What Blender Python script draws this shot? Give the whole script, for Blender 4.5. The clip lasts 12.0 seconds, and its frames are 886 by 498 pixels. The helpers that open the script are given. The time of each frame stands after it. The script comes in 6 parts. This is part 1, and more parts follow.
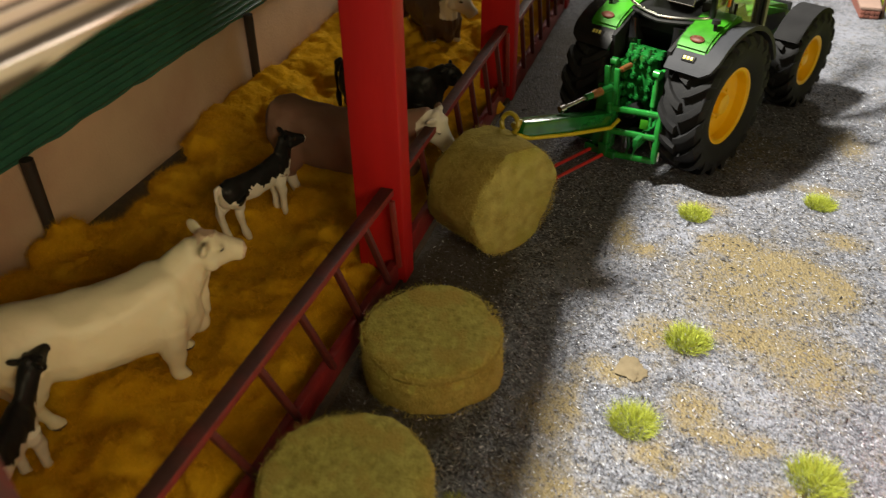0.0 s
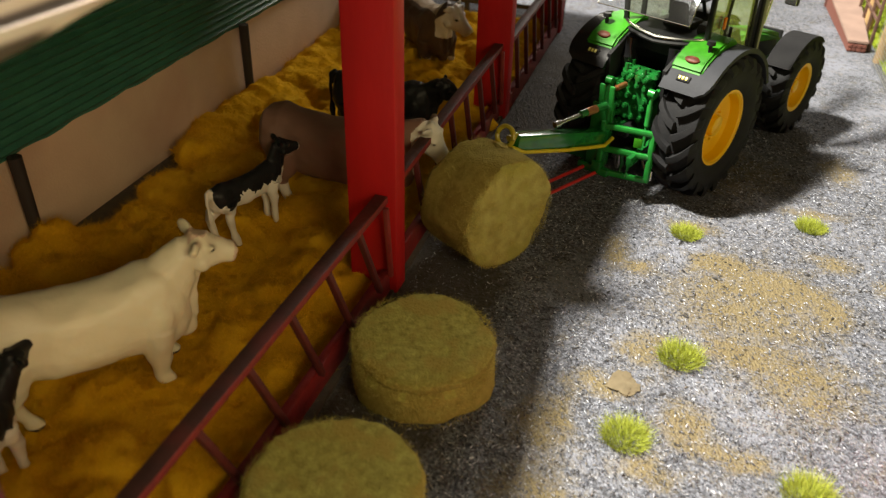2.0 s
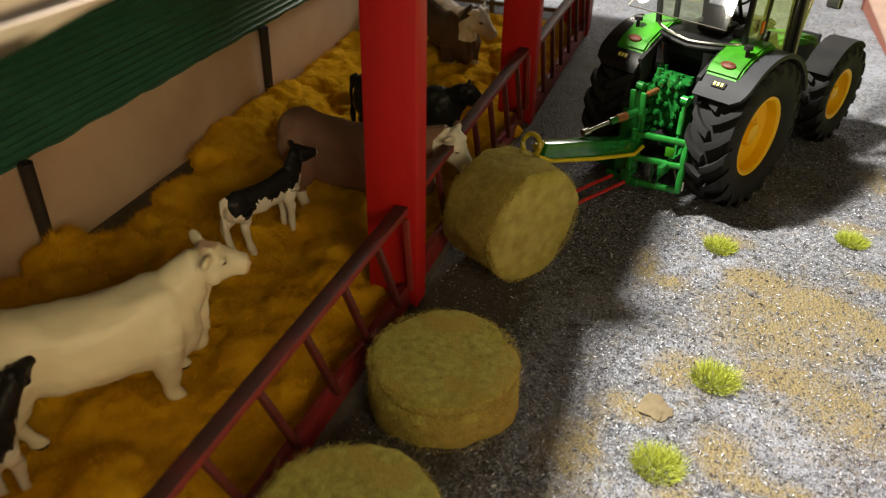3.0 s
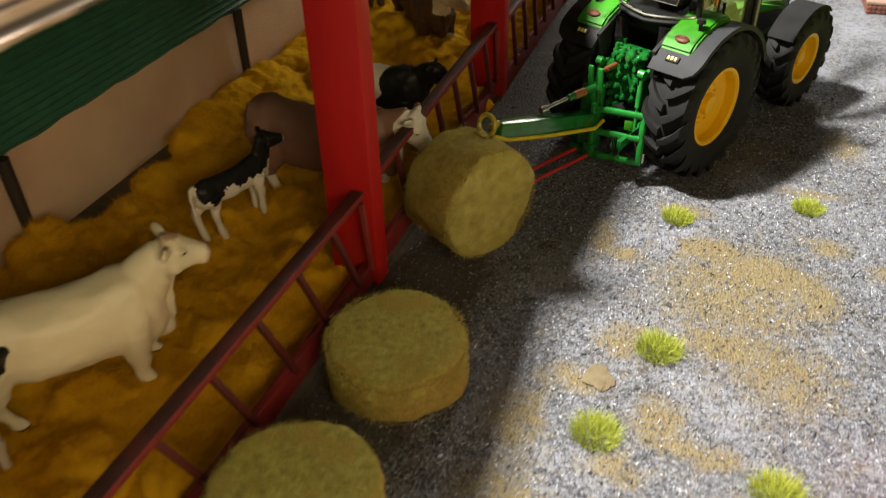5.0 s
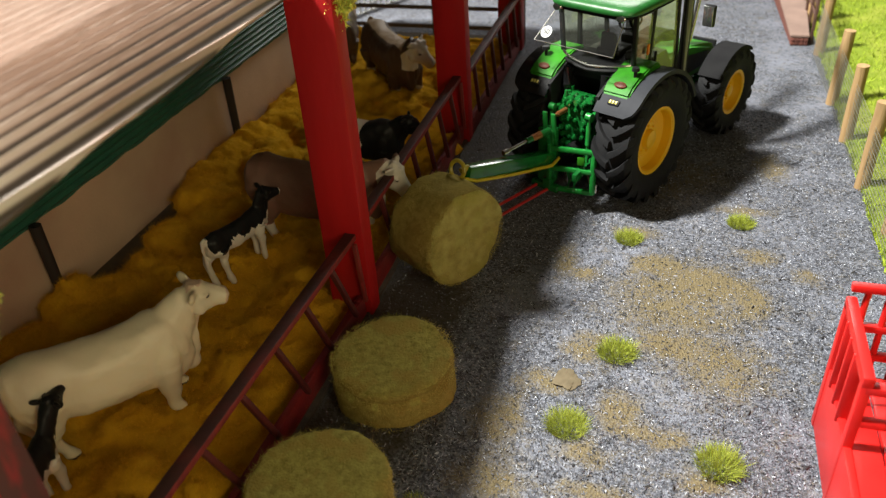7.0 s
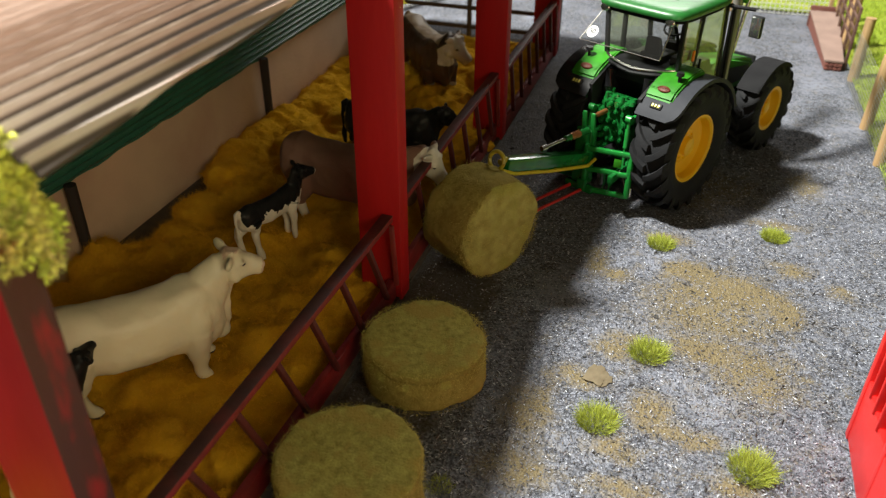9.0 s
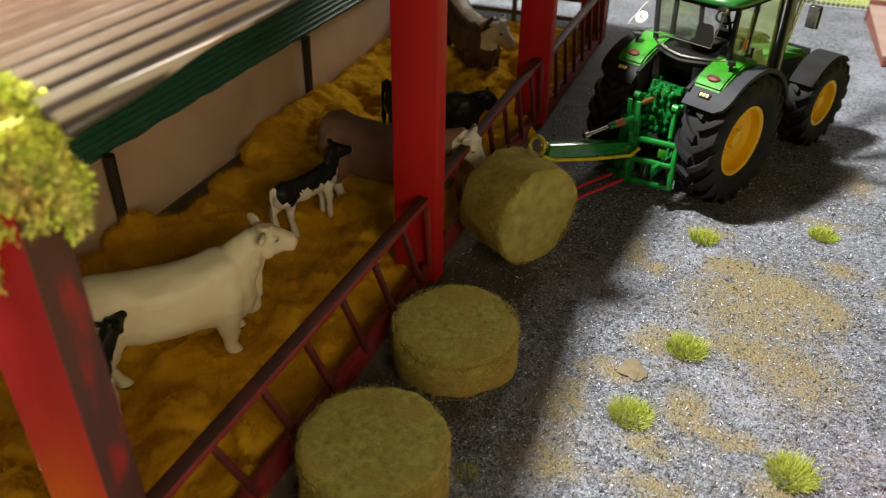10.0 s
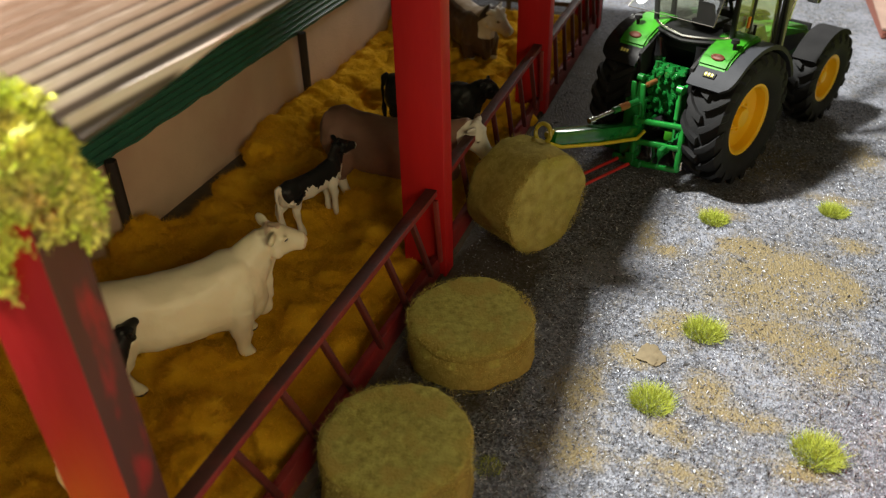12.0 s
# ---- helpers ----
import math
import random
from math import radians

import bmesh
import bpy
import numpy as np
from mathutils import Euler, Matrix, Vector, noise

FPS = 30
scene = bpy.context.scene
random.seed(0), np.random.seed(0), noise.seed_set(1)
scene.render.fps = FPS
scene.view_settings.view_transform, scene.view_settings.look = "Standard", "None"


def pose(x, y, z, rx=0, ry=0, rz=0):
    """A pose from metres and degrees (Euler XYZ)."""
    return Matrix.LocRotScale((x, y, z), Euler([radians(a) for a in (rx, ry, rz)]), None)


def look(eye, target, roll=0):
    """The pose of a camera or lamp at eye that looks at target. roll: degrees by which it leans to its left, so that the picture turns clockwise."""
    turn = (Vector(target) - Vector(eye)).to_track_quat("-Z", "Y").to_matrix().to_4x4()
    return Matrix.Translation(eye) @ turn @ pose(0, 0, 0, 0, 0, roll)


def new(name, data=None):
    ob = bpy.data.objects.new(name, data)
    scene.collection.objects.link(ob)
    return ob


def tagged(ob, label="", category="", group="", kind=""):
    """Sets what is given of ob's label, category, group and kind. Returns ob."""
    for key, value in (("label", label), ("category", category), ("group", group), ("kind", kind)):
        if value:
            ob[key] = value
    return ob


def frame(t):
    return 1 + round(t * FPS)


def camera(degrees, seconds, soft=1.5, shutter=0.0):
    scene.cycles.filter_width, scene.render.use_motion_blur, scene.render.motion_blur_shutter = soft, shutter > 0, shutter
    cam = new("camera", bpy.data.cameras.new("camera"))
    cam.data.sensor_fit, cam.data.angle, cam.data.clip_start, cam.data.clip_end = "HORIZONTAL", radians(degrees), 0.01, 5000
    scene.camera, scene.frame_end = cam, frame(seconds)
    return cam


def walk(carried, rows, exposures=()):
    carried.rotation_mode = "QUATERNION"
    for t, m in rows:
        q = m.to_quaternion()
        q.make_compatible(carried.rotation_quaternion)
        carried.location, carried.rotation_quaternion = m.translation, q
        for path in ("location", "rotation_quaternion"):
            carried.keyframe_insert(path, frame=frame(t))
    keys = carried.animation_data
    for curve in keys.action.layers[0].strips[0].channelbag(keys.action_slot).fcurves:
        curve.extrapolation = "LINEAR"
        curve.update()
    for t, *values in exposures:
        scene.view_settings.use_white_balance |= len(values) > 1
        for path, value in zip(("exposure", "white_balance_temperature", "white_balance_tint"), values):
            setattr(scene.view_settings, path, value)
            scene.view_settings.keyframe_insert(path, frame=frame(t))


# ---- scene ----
# A model farm at 1:32. All sizes below are millimetres; MM turns them into metres.
MM = 0.001
cam = camera(58.6, 12.0, soft=1.2, shutter=0.5)
ROWS = [
    (0, (-0.35, 25.92, 161.42), (-51.08, 180.80, 45.50), -0.74),
    (0.5, (5.27, 19.92, 158.17), (-43.85, 177.17, 44.77), -0.98),
    (1, (3.56, 18.93, 160.71), (-44.21, 177.59, 48.71), 0.44),
    (1.5, (0.16, 16.46, 154.57), (-46.75, 176.35, 43.95), 1.80),
    (2, (-2.95, 23.70, 155.26), (-50.81, 183.74, 45.28), 1.64),
    (2.5, (-7.44, 28.85, 153.44), (-58.04, 188.74, 44.47), 1.51),
    (2.7, (-7.26, 30.51, 152.00), (-58.98, 190.11, 43.12), 1.36),
    (4.3, (9.00, 56.51, 164.82), (-46.80, 208.71, 47.67), 0.66),
    (4.5, (12.27, 59.43, 169.10), (-42.71, 211.74, 51.71), 0.11),
    (5, (13.04, 35.34, 163.86), (-42.27, 186.82, 45.56), -1.29),
    (5.5, (19.97, 21.43, 182.56), (-36.69, 174.34, 66.77), -2.99),
    (6, (31.68, 2.05, 194.48), (-20.66, 161.13, 85.14), -2.90),
    (6.5, (20.01, -0.08, 200.91), (-33.16, 158.68, 91.51), -4.85),
    (6.7, (23.12, 4.10, 192.28), (-29.35, 161.86, 81.12), -4.74),
    (8.3, (11.63, -0.00, 177.14), (-36.70, 160.37, 67.84), 1.22),
    (8.5, (11.01, -3.02, 177.57), (-38.30, 157.21, 68.49), 0.80),
    (9, (10.54, -2.76, 176.55), (-40.93, 157.19, 68.07), 0.38),
    (9.5, (11.01, -0.52, 174.13), (-43.82, 157.67, 64.73), 0.74),
    (10, (9.73, 0.23, 171.89), (-49.75, 155.89, 61.28), 0.95),
    (10.5, (11.12, 3.21, 170.34), (-51.02, 157.46, 59.23), 0.61),
    (11, (11.82, 6.44, 168.62), (-50.18, 160.47, 57.14), 0.43),
    (11.5, (9.39, 5.23, 170.50), (-52.16, 159.37, 58.90), 0.21),
    (12, (4.89, 1.12, 170.36), (-53.79, 155.90, 58.11), -1.39),
]
cam.data.dof.use_dof, cam.data.dof.focus_distance, cam.data.dof.aperture_fstop = True, 0.28, 21.0
walk(cam, [(t, look([v * MM for v in eye], [v * MM for v in aim], roll)) for t, eye, aim, roll in ROWS],
     [(0.0, 0.25, 7000, 8), (2.5, 0.29, 7100, 8), (5.0, 0.27, 7000, 8), (5.5, 0.16, 6800, 8), (6.0, -0.08, 6500, 8), (8.5, -0.04, 6500, 7), (9.5, -0.02, 6500, 7), (11.0, 0.14, 6650, 7), (12.0, 0.14, 6600, 7)])

# ---------------------------------------------------------------- light
world = bpy.data.worlds.new("hall")
scene.world = world
world.use_nodes = True
world.node_tree.nodes["Background"].inputs[0].default_value = (1.0, 0.82, 0.52, 1)
world.node_tree.nodes["Background"].inputs[1].default_value = 0.060


def lamp(name, eye, aim, sx, sy, watts, tint, spread=180):
    data = bpy.data.lights.new(name, "AREA")
    data.shape, data.size, data.size_y, data.energy, data.color = "RECTANGLE", sx, sy, watts, tint
    data.spread = radians(spread)
    ob = new(name, data)
    ob.matrix_world = look(eye, aim)
    return ob


tagged(lamp("display_lamp", (-0.60, 0.13, 1.086), (0.0, 0.28, 0.0), 0.09, 0.11, 53.5, (0.99, 0.965, 0.905)), "bright lamp hung over the display table", "lamp")
# Unseen warm fill, added to brighten the barn from the visitor side.
tagged(lamp("barn_fill_light", (0.26, -0.16, 0.27), (-0.30, 0.22, 0.03), 0.26, 0.18, 0.275, (1.0, 0.85, 0.53), 95), "unseen warm fill light added on the visitor side to brighten the barn", "lamp")
# Unseen fill, added beyond the table to brighten far bay and wall.
tagged(lamp("far_fill_light", (-0.02, 1.28, 0.62), (-0.14, 0.40, 0.0), 0.30, 0.16, 4.4, (0.97, 0.94, 0.90)), "unseen fill light added beyond the far end to brighten the far bay", "lamp")
scene.view_settings.exposure = 0.0


# ---------------------------------------------------------------- materials
def material(name, base, rough=0.5, metal=0.0, second=None, scale=400, mix=0.5, third=None, scale3=60, bump=0.0, bscale=900,
             spec=0.5, island=0.0, coat=0.0, edge3=(0.48, 0.68), stretch=None, detail=6, objrand=0.0):
    m = bpy.data.materials.new(name)
    m.use_nodes = True
    nt = m.node_tree
    b = nt.nodes["Principled BSDF"]
    b.inputs["Roughness"].default_value = rough
    b.inputs["Metallic"].default_value = metal
    b.inputs["Specular IOR Level"].default_value = spec
    b.inputs["Base Color"].default_value = (*base, 1)
    b.inputs["Coat Weight"].default_value = coat
    tc = nt.nodes.new("ShaderNodeTexCoord")
    out = tc.outputs["Object"]
    if stretch:
        mp = nt.nodes.new("ShaderNodeMapping")
        mp.inputs["Scale"].default_value = stretch
        nt.links.new(out, mp.inputs["Vector"])
        out = mp.outputs["Vector"]

    def noise_at(s, d=detail):
        n = nt.nodes.new("ShaderNodeTexNoise")
        n.inputs["Scale"].default_value = s
        n.inputs["Detail"].default_value = d
        nt.links.new(out, n.inputs["Vector"])
        return n.outputs["Fac"]

    def ramp(fac, lo, hi):
        r = nt.nodes.new("ShaderNodeMapRange")
        r.inputs["From Min"].default_value, r.inputs["From Max"].default_value = lo, hi
        nt.links.new(fac, r.inputs["Value"])
        return r.outputs["Result"]

    def blend(fac, a, c):
        x = nt.nodes.new("ShaderNodeMix")
        x.data_type = "RGBA"
        nt.links.new(fac, x.inputs["Factor"])
        for sock, v in ((x.inputs["A"], a), (x.inputs["B"], c)):
            if isinstance(v, tuple):
                sock.default_value = (*v, 1)
            else:
                nt.links.new(v, sock)
        return x.outputs["Result"]

    col = base
    if second:
        col = blend(ramp(noise_at(scale), 0.5 - 0.5 * mix * 0.6, 0.5 + 0.3), base, second)
    if third:
        col = blend(ramp(noise_at(scale3), *edge3), col, third)
    if island or objrand:
        if island:
            g = nt.nodes.new("ShaderNodeNewGeometry").outputs["Random Per Island"]
        else:
            g = nt.nodes.new("ShaderNodeObjectInfo").outputs["Random"]
        h = nt.nodes.new("ShaderNodeHueSaturation")
        k = nt.nodes.new("ShaderNodeMapRange")
        w = island or objrand
        k.inputs["To Min"].default_value, k.inputs["To Max"].default_value = 1 - w, 1 + w
        nt.links.new(g, k.inputs["Value"])
        nt.links.new(k.outputs["Result"], h.inputs["Value"])
        if isinstance(col, tuple):
            h.inputs["Color"].default_value = (*col, 1)
        else:
            nt.links.new(col, h.inputs["Color"])
        col = h.outputs["Color"]
    if not isinstance(col, tuple):
        nt.links.new(col, b.inputs["Base Color"])
    if bump:
        bp = nt.nodes.new("ShaderNodeBump")
        bp.inputs["Strength"].default_value = bump
        bp.inputs["Distance"].default_value = 0.0006
        nt.links.new(noise_at(bscale), bp.inputs["Height"])
        nt.links.new(bp.outputs["Normal"], b.inputs["Normal"])
    return m


def painted(name, col, rough=0.35, **k):
    darker = tuple(c * 0.62 for c in col)
    return material(name, col, rough, second=darker, scale=260, mix=0.3, bump=0.12, bscale=700, **k)


M_RED = material("red_gloss_paint", (0.48, 0.010, 0.013), 0.55, spec=0.3, second=(0.36, 0.008, 0.01), scale=90, third=(0.30, 0.02, 0.014), scale3=26, bump=0.25, bscale=500, stretch=(1, 1, 0.25))
M_RED_OLD = material("worn_red_paint_on_brown", (0.07, 0.022, 0.018), 0.55, second=(0.10, 0.03, 0.022), scale=140, third=(0.42, 0.014, 0.018), scale3=38, edge3=(0.56, 0.61), bump=0.3, bscale=500, stretch=(1, 1, 0.3))
M_RAIL = material("dark_red_rail_paint", (0.25, 0.026, 0.024), 0.5, second=(0.11, 0.017, 0.015), scale=220, third=(0.23, 0.03, 0.025), scale3=70, bump=0.25, bscale=600)
M_RAIL_TOP = material("dark_brown_rail_top", (0.065, 0.020, 0.016), 0.6, second=(0.035, 0.014, 0.012), scale=180, third=(0.12, 0.022, 0.018), scale3=60, bump=0.3, bscale=600)
M_RUNG = material("dark_red_rung_paint", (0.105, 0.016, 0.014), 0.55, second=(0.06, 0.012, 0.010), scale=220, bump=0.25, bscale=600)
M_FOOT = material("shabby_red_board_paint", (0.22, 0.012, 0.014), 0.6, second=(0.13, 0.010, 0.011), scale=120, third=(0.15, 0.022, 0.018), scale3=40, bump=0.3, bscale=500)
M_CART = material("bright_red_plastic", (0.68, 0.018, 0.016), 0.38, second=(0.55, 0.012, 0.012), scale=120, bump=0.1, bscale=600)
M_WALL = material("pink_plaster", (0.60, 0.42, 0.29), 0.85, second=(0.53, 0.36, 0.25), scale=55, third=(0.48, 0.30, 0.21), scale3=18, bump=0.3, bscale=900)
M_CLAD = material("green_corrugated_card", (0.032, 0.135, 0.085), 0.5, second=(0.020, 0.092, 0.06), scale=120, bump=0.2, bscale=800)
M_POLE = material("dark_brown_pole_wood", (0.03, 0.02, 0.016), 0.7, second=(0.016, 0.011, 0.009), scale=300, bump=0.5, bscale=700, stretch=(1, 1, 0.2))
M_HAY = material("pressed_hay_felt", (0.37, 0.295, 0.08), 0.95, second=(0.24, 0.185, 0.045), scale=420, third=(0.25, 0.19, 0.045), scale3=90, bump=1.0, bscale=1500, spec=0.1)
M_HAY_TOP = material("green_hay_felt_face", (0.43, 0.385, 0.10), 0.95, second=(0.20, 0.175, 0.04), scale=480, third=(0.37, 0.28, 0.07), scale3=110, edge3=(0.5, 0.62), bump=1.0, bscale=1300, spec=0.1)
# Smooth felt face, lightened to put light from the right into its colour.
M_HAY_FACE = material("smooth_lit_hay_face", (0.45, 0.41, 0.13), 0.9, second=(0.24, 0.20, 0.05), scale=230, third=(0.36, 0.34, 0.08), scale3=70, bump=0.6, bscale=1500, spec=0.1)
M_HAYF = material("hay_fibres", (0.50, 0.425, 0.12), 0.9, island=0.4, spec=0.1)
M_STRAW = material("golden_straw_wool", (0.60, 0.325, 0.014), 0.95, second=(0.45, 0.225, 0.010), scale=220, third=(0.64, 0.37, 0.025), scale3=55, bump=0.9, bscale=700, spec=0.03)
M_STRAWF = material("straw_fibres", (0.66, 0.355, 0.022), 0.9, island=0.35, spec=0.1)
M_TUFT = material("tuft_grass", (0.33, 0.375, 0.055), 0.7, island=0.4, spec=0.2)
M_LEAF = material("bush_leaf_foam", (0.84, 0.84, 0.17), 0.8, second=(0.42, 0.62, 0.09), scale=160, third=(0.80, 0.60, 0.24), scale3=110, island=0.5, spec=0.2)
M_TWIG = material("bush_twig", (0.10, 0.06, 0.03), 0.8, second=(0.06, 0.035, 0.02), scale=300)
M_GREEN = painted("tractor_green_paint", (0.030, 0.205, 0.010), 0.48, coat=0.0, spec=0.18)
M_CABROOF = painted("cab_roof_green_plastic", (0.015, 0.12, 0.020), 0.4, coat=0.05)
M_MGREEN = painted("frame_green_paint", (0.014, 0.20, 0.032), 0.25, coat=0.3)
M_DGREEN = painted("dark_green_metal", (0.008, 0.125, 0.022), 0.22, coat=0.3)
M_TUBE = material("warm_grey_tube_plastic", (0.23, 0.22, 0.19), 0.4, second=(0.17, 0.16, 0.14), scale=150)
M_HATCH = material("pale_green_hatch_plastic", (0.30, 0.42, 0.22), 0.25, second=(0.24, 0.36, 0.17), scale=120)
M_YELLOW = material("yellow_rim_paint", (0.87, 0.50, 0.012), 0.40, second=(0.82, 0.45, 0.010), scale=120, spec=0.35, bump=0.06, bscale=700)
M_RUBBER = material("tyre_rubber", (0.012, 0.0125, 0.014), 0.75, spec=0.2, second=(0.018, 0.018, 0.019), scale=160, bump=0.2, bscale=900)
M_BLACK = material("black_plastic", (0.010, 0.010, 0.011), 0.5, spec=0.22, second=(0.024, 0.024, 0.025), scale=120, bump=0.15, bscale=900)
M_GREY = material("grey_fender_plastic", (0.034, 0.036, 0.043), 0.6, spec=0.12, second=(0.024, 0.026, 0.031), scale=150, bump=0.12, bscale=900)
M_MATT = material("matt_black_plastic", (0.010, 0.010, 0.011), 0.7, spec=0.08, second=(0.015, 0.015, 0.016), scale=140, bump=0.15, bscale=900)
M_GLOSS = material("glossy_black_plastic", (0.008, 0.008, 0.009), 0.18, spec=0.5, second=(0.012, 0.012, 0.013), scale=120)
M_MIRROR = material("mirror_film", (0.42, 0.43, 0.42), 0.18, metal=0.9, second=(0.34, 0.35, 0.34), scale=90)
M_CHROME = material("bright_metal", (0.62, 0.60, 0.57), 0.25, metal=1.0, second=(0.4, 0.38, 0.36), scale=200)
M_BRASS = material("copper_coloured_pin", (0.45, 0.19, 0.07), 0.35, metal=0.7, second=(0.3, 0.12, 0.05), scale=200)
M_INT = material("cab_interior_grey", (0.022, 0.021, 0.020), 0.6, second=(0.014, 0.014, 0.014), scale=150)
M_ORANGE = material("orange_lens", (0.75, 0.16, 0.01), 0.25, second=(0.6, 0.1, 0.008), scale=150)
M_LREDLENS = material("brown_red_lens", (0.12, 0.03, 0.016), 0.5, spec=0.25, second=(0.09, 0.025, 0.012), scale=200)
M_YLENS = material("pale_yellow_lens", (0.72, 0.66, 0.18), 0.3, second=(0.5, 0.45, 0.1), scale=300)
M_WHITE = material("white_sticker", (0.82, 0.82, 0.82), 0.5, second=(0.74, 0.74, 0.74), scale=200)
M_INK = material("black_print", (0.015, 0.015, 0.016), 0.6, second=(0.02, 0.02, 0.02), scale=200)
M_TINE = material("thin_red_rod_paint", (0.5, 0.02, 0.018), 0.4, second=(0.35, 0.015, 0.014), scale=200)
M_YPIPE = material("yellow_pipe_paint", (0.62, 0.50, 0.02), 0.35, second=(0.45, 0.35, 0.015), scale=200)
M_OLIVE = material("olive_yellow_ring_paint", (0.42, 0.34, 0.03), 0.35, second=(0.28, 0.22, 0.02), scale=200)
M_POST = material("pale_fence_wood", (0.46, 0.30, 0.14), 0.8, second=(0.28, 0.17, 0.075), scale=420, mix=0.9, bump=0.8, bscale=900, stretch=(1, 1, 0.08), objrand=0.2)
M_WIRE = material("galvanised_wire", (0.42, 0.42, 0.38), 0.45, metal=0.6, second=(0.3, 0.3, 0.27), scale=300)
M_WIREW = material("white_wire", (0.62, 0.62, 0.58), 0.5, second=(0.45, 0.45, 0.4), scale=300)
M_BAR = material("brown_tube_rail", (0.11, 0.085, 0.07), 0.55, second=(0.07, 0.05, 0.04), scale=250)
M_BRICK = material("red_brown_brick", (0.15, 0.05, 0.035), 0.85, second=(0.16, 0.055, 0.04), scale=250, bump=0.6, objrand=0.25)
M_RAMP = material("brown_ramp_boards", (0.27, 0.18, 0.145), 0.8, second=(0.20, 0.13, 0.105), scale=90, bump=0.4, objrand=0.05)
M_RUST = material("dark_rust_bars", (0.13, 0.065, 0.045), 0.7, second=(0.08, 0.04, 0.03), scale=250)
M_HUMUS = material("dark_barn_earth", (0.07, 0.05, 0.03), 0.95, second=(0.04, 0.03, 0.02), scale=300, bump=0.6)
M_GRASS = material("lime_static_grass_base", (0.24, 0.31, 0.035), 0.9, second=(0.16, 0.23, 0.022), scale=140, third=(0.33, 0.36, 0.06), scale3=30, bump=0.9, bscale=900, spec=0.1)
M_BLADE = material("lime_grass_blades", (0.34, 0.43, 0.04), 0.75, island=0.4, spec=0.15)
M_HIDE_CREAM = material("cream_painted_figure", (0.77, 0.69, 0.50), 0.48, second=(0.70, 0.61, 0.42), scale=60, third=(0.78, 0.70, 0.50), scale3=35, bump=0.2, bscale=500)
M_HIDE_TAN = material("pale_tan_painted_figure", (0.42, 0.31, 0.20), 0.55, second=(0.33, 0.23, 0.14), scale=90, bump=0.2, bscale=500)
M_HIDE_BROWN = material("brown_painted_figure", (0.088, 0.045, 0.024), 0.5, second=(0.06, 0.03, 0.017), scale=70, bump=0.25, bscale=500)
M_HIDE_MAUVE = material("mauve_brown_painted_figure", (0.25, 0.135, 0.098), 0.62, second=(0.20, 0.105, 0.075), scale=60, bump=0.2, bscale=500)
M_HIDE_BLACK = material("black_painted_figure", (0.010, 0.010, 0.011), 0.46, spec=0.25, second=(0.016, 0.016, 0.016), scale=80, bump=0.08, bscale=300)
M_HIDE_WHITE = material("white_painted_figure", (0.74, 0.69, 0.60), 0.5, second=(0.62, 0.54, 0.43), scale=70, bump=0.2, bscale=500)
M_PINK = material("pink_muzzle_paint", (0.66, 0.49, 0.35), 0.5, second=(0.58, 0.41, 0.29), scale=120)
M_HORN = material("dark_hoof_paint", (0.045, 0.032, 0.026), 0.5, second=(0.025, 0.02, 0.016), scale=150)


def glass_material(name, tint, see, glare_mix=0.03):
    m = bpy.data.materials.new(name)
    m.use_nodes = True
    nt = m.node_tree
    nt.nodes.remove(nt.nodes["Principled BSDF"])
    t, g, mx = nt.nodes.new("ShaderNodeBsdfTransparent"), nt.nodes.new("ShaderNodeBsdfGlossy"), nt.nodes.new("ShaderNodeMixShader")
    t.inputs[0].default_value = (*tint, 1)
    g.inputs["Roughness"].default_value = 0.02
    # A little diffuse white stands in for hall reflections in the pane.
    hall_glare, veil = nt.nodes.new("ShaderNodeBsdfDiffuse"), nt.nodes.new("ShaderNodeMixShader")
    hall_glare.inputs[0].default_value = (0.8, 0.82, 0.84, 1)
    veil.inputs[0].default_value = glare_mix
    n, r = nt.nodes.new("ShaderNodeTexNoise"), nt.nodes.new("ShaderNodeMapRange")
    n.inputs["Scale"].default_value = 90
    r.inputs["To Min"].default_value, r.inputs["To Max"].default_value = 1 - see - 0.05, 1 - see + 0.08
    nt.links.new(n.outputs["Fac"], r.inputs["Value"])
    nt.links.new(r.outputs["Result"], mx.inputs[0])
    nt.links.new(t.outputs[0], mx.inputs[1])
    nt.links.new(g.outputs[0], mx.inputs[2])
    nt.links.new(mx.outputs[0], veil.inputs[1])
    nt.links.new(hall_glare.outputs[0], veil.inputs[2])
    nt.links.new(veil.outputs[0], nt.nodes["Material Output"].inputs[0])
    return m


M_GLASS = glass_material("clear_cab_plastic", (0.95, 0.96, 0.95), 0.95, 0.004)
M_GLASSY = glass_material("yellowish_door_plastic", (0.90, 0.94, 0.80), 0.90)


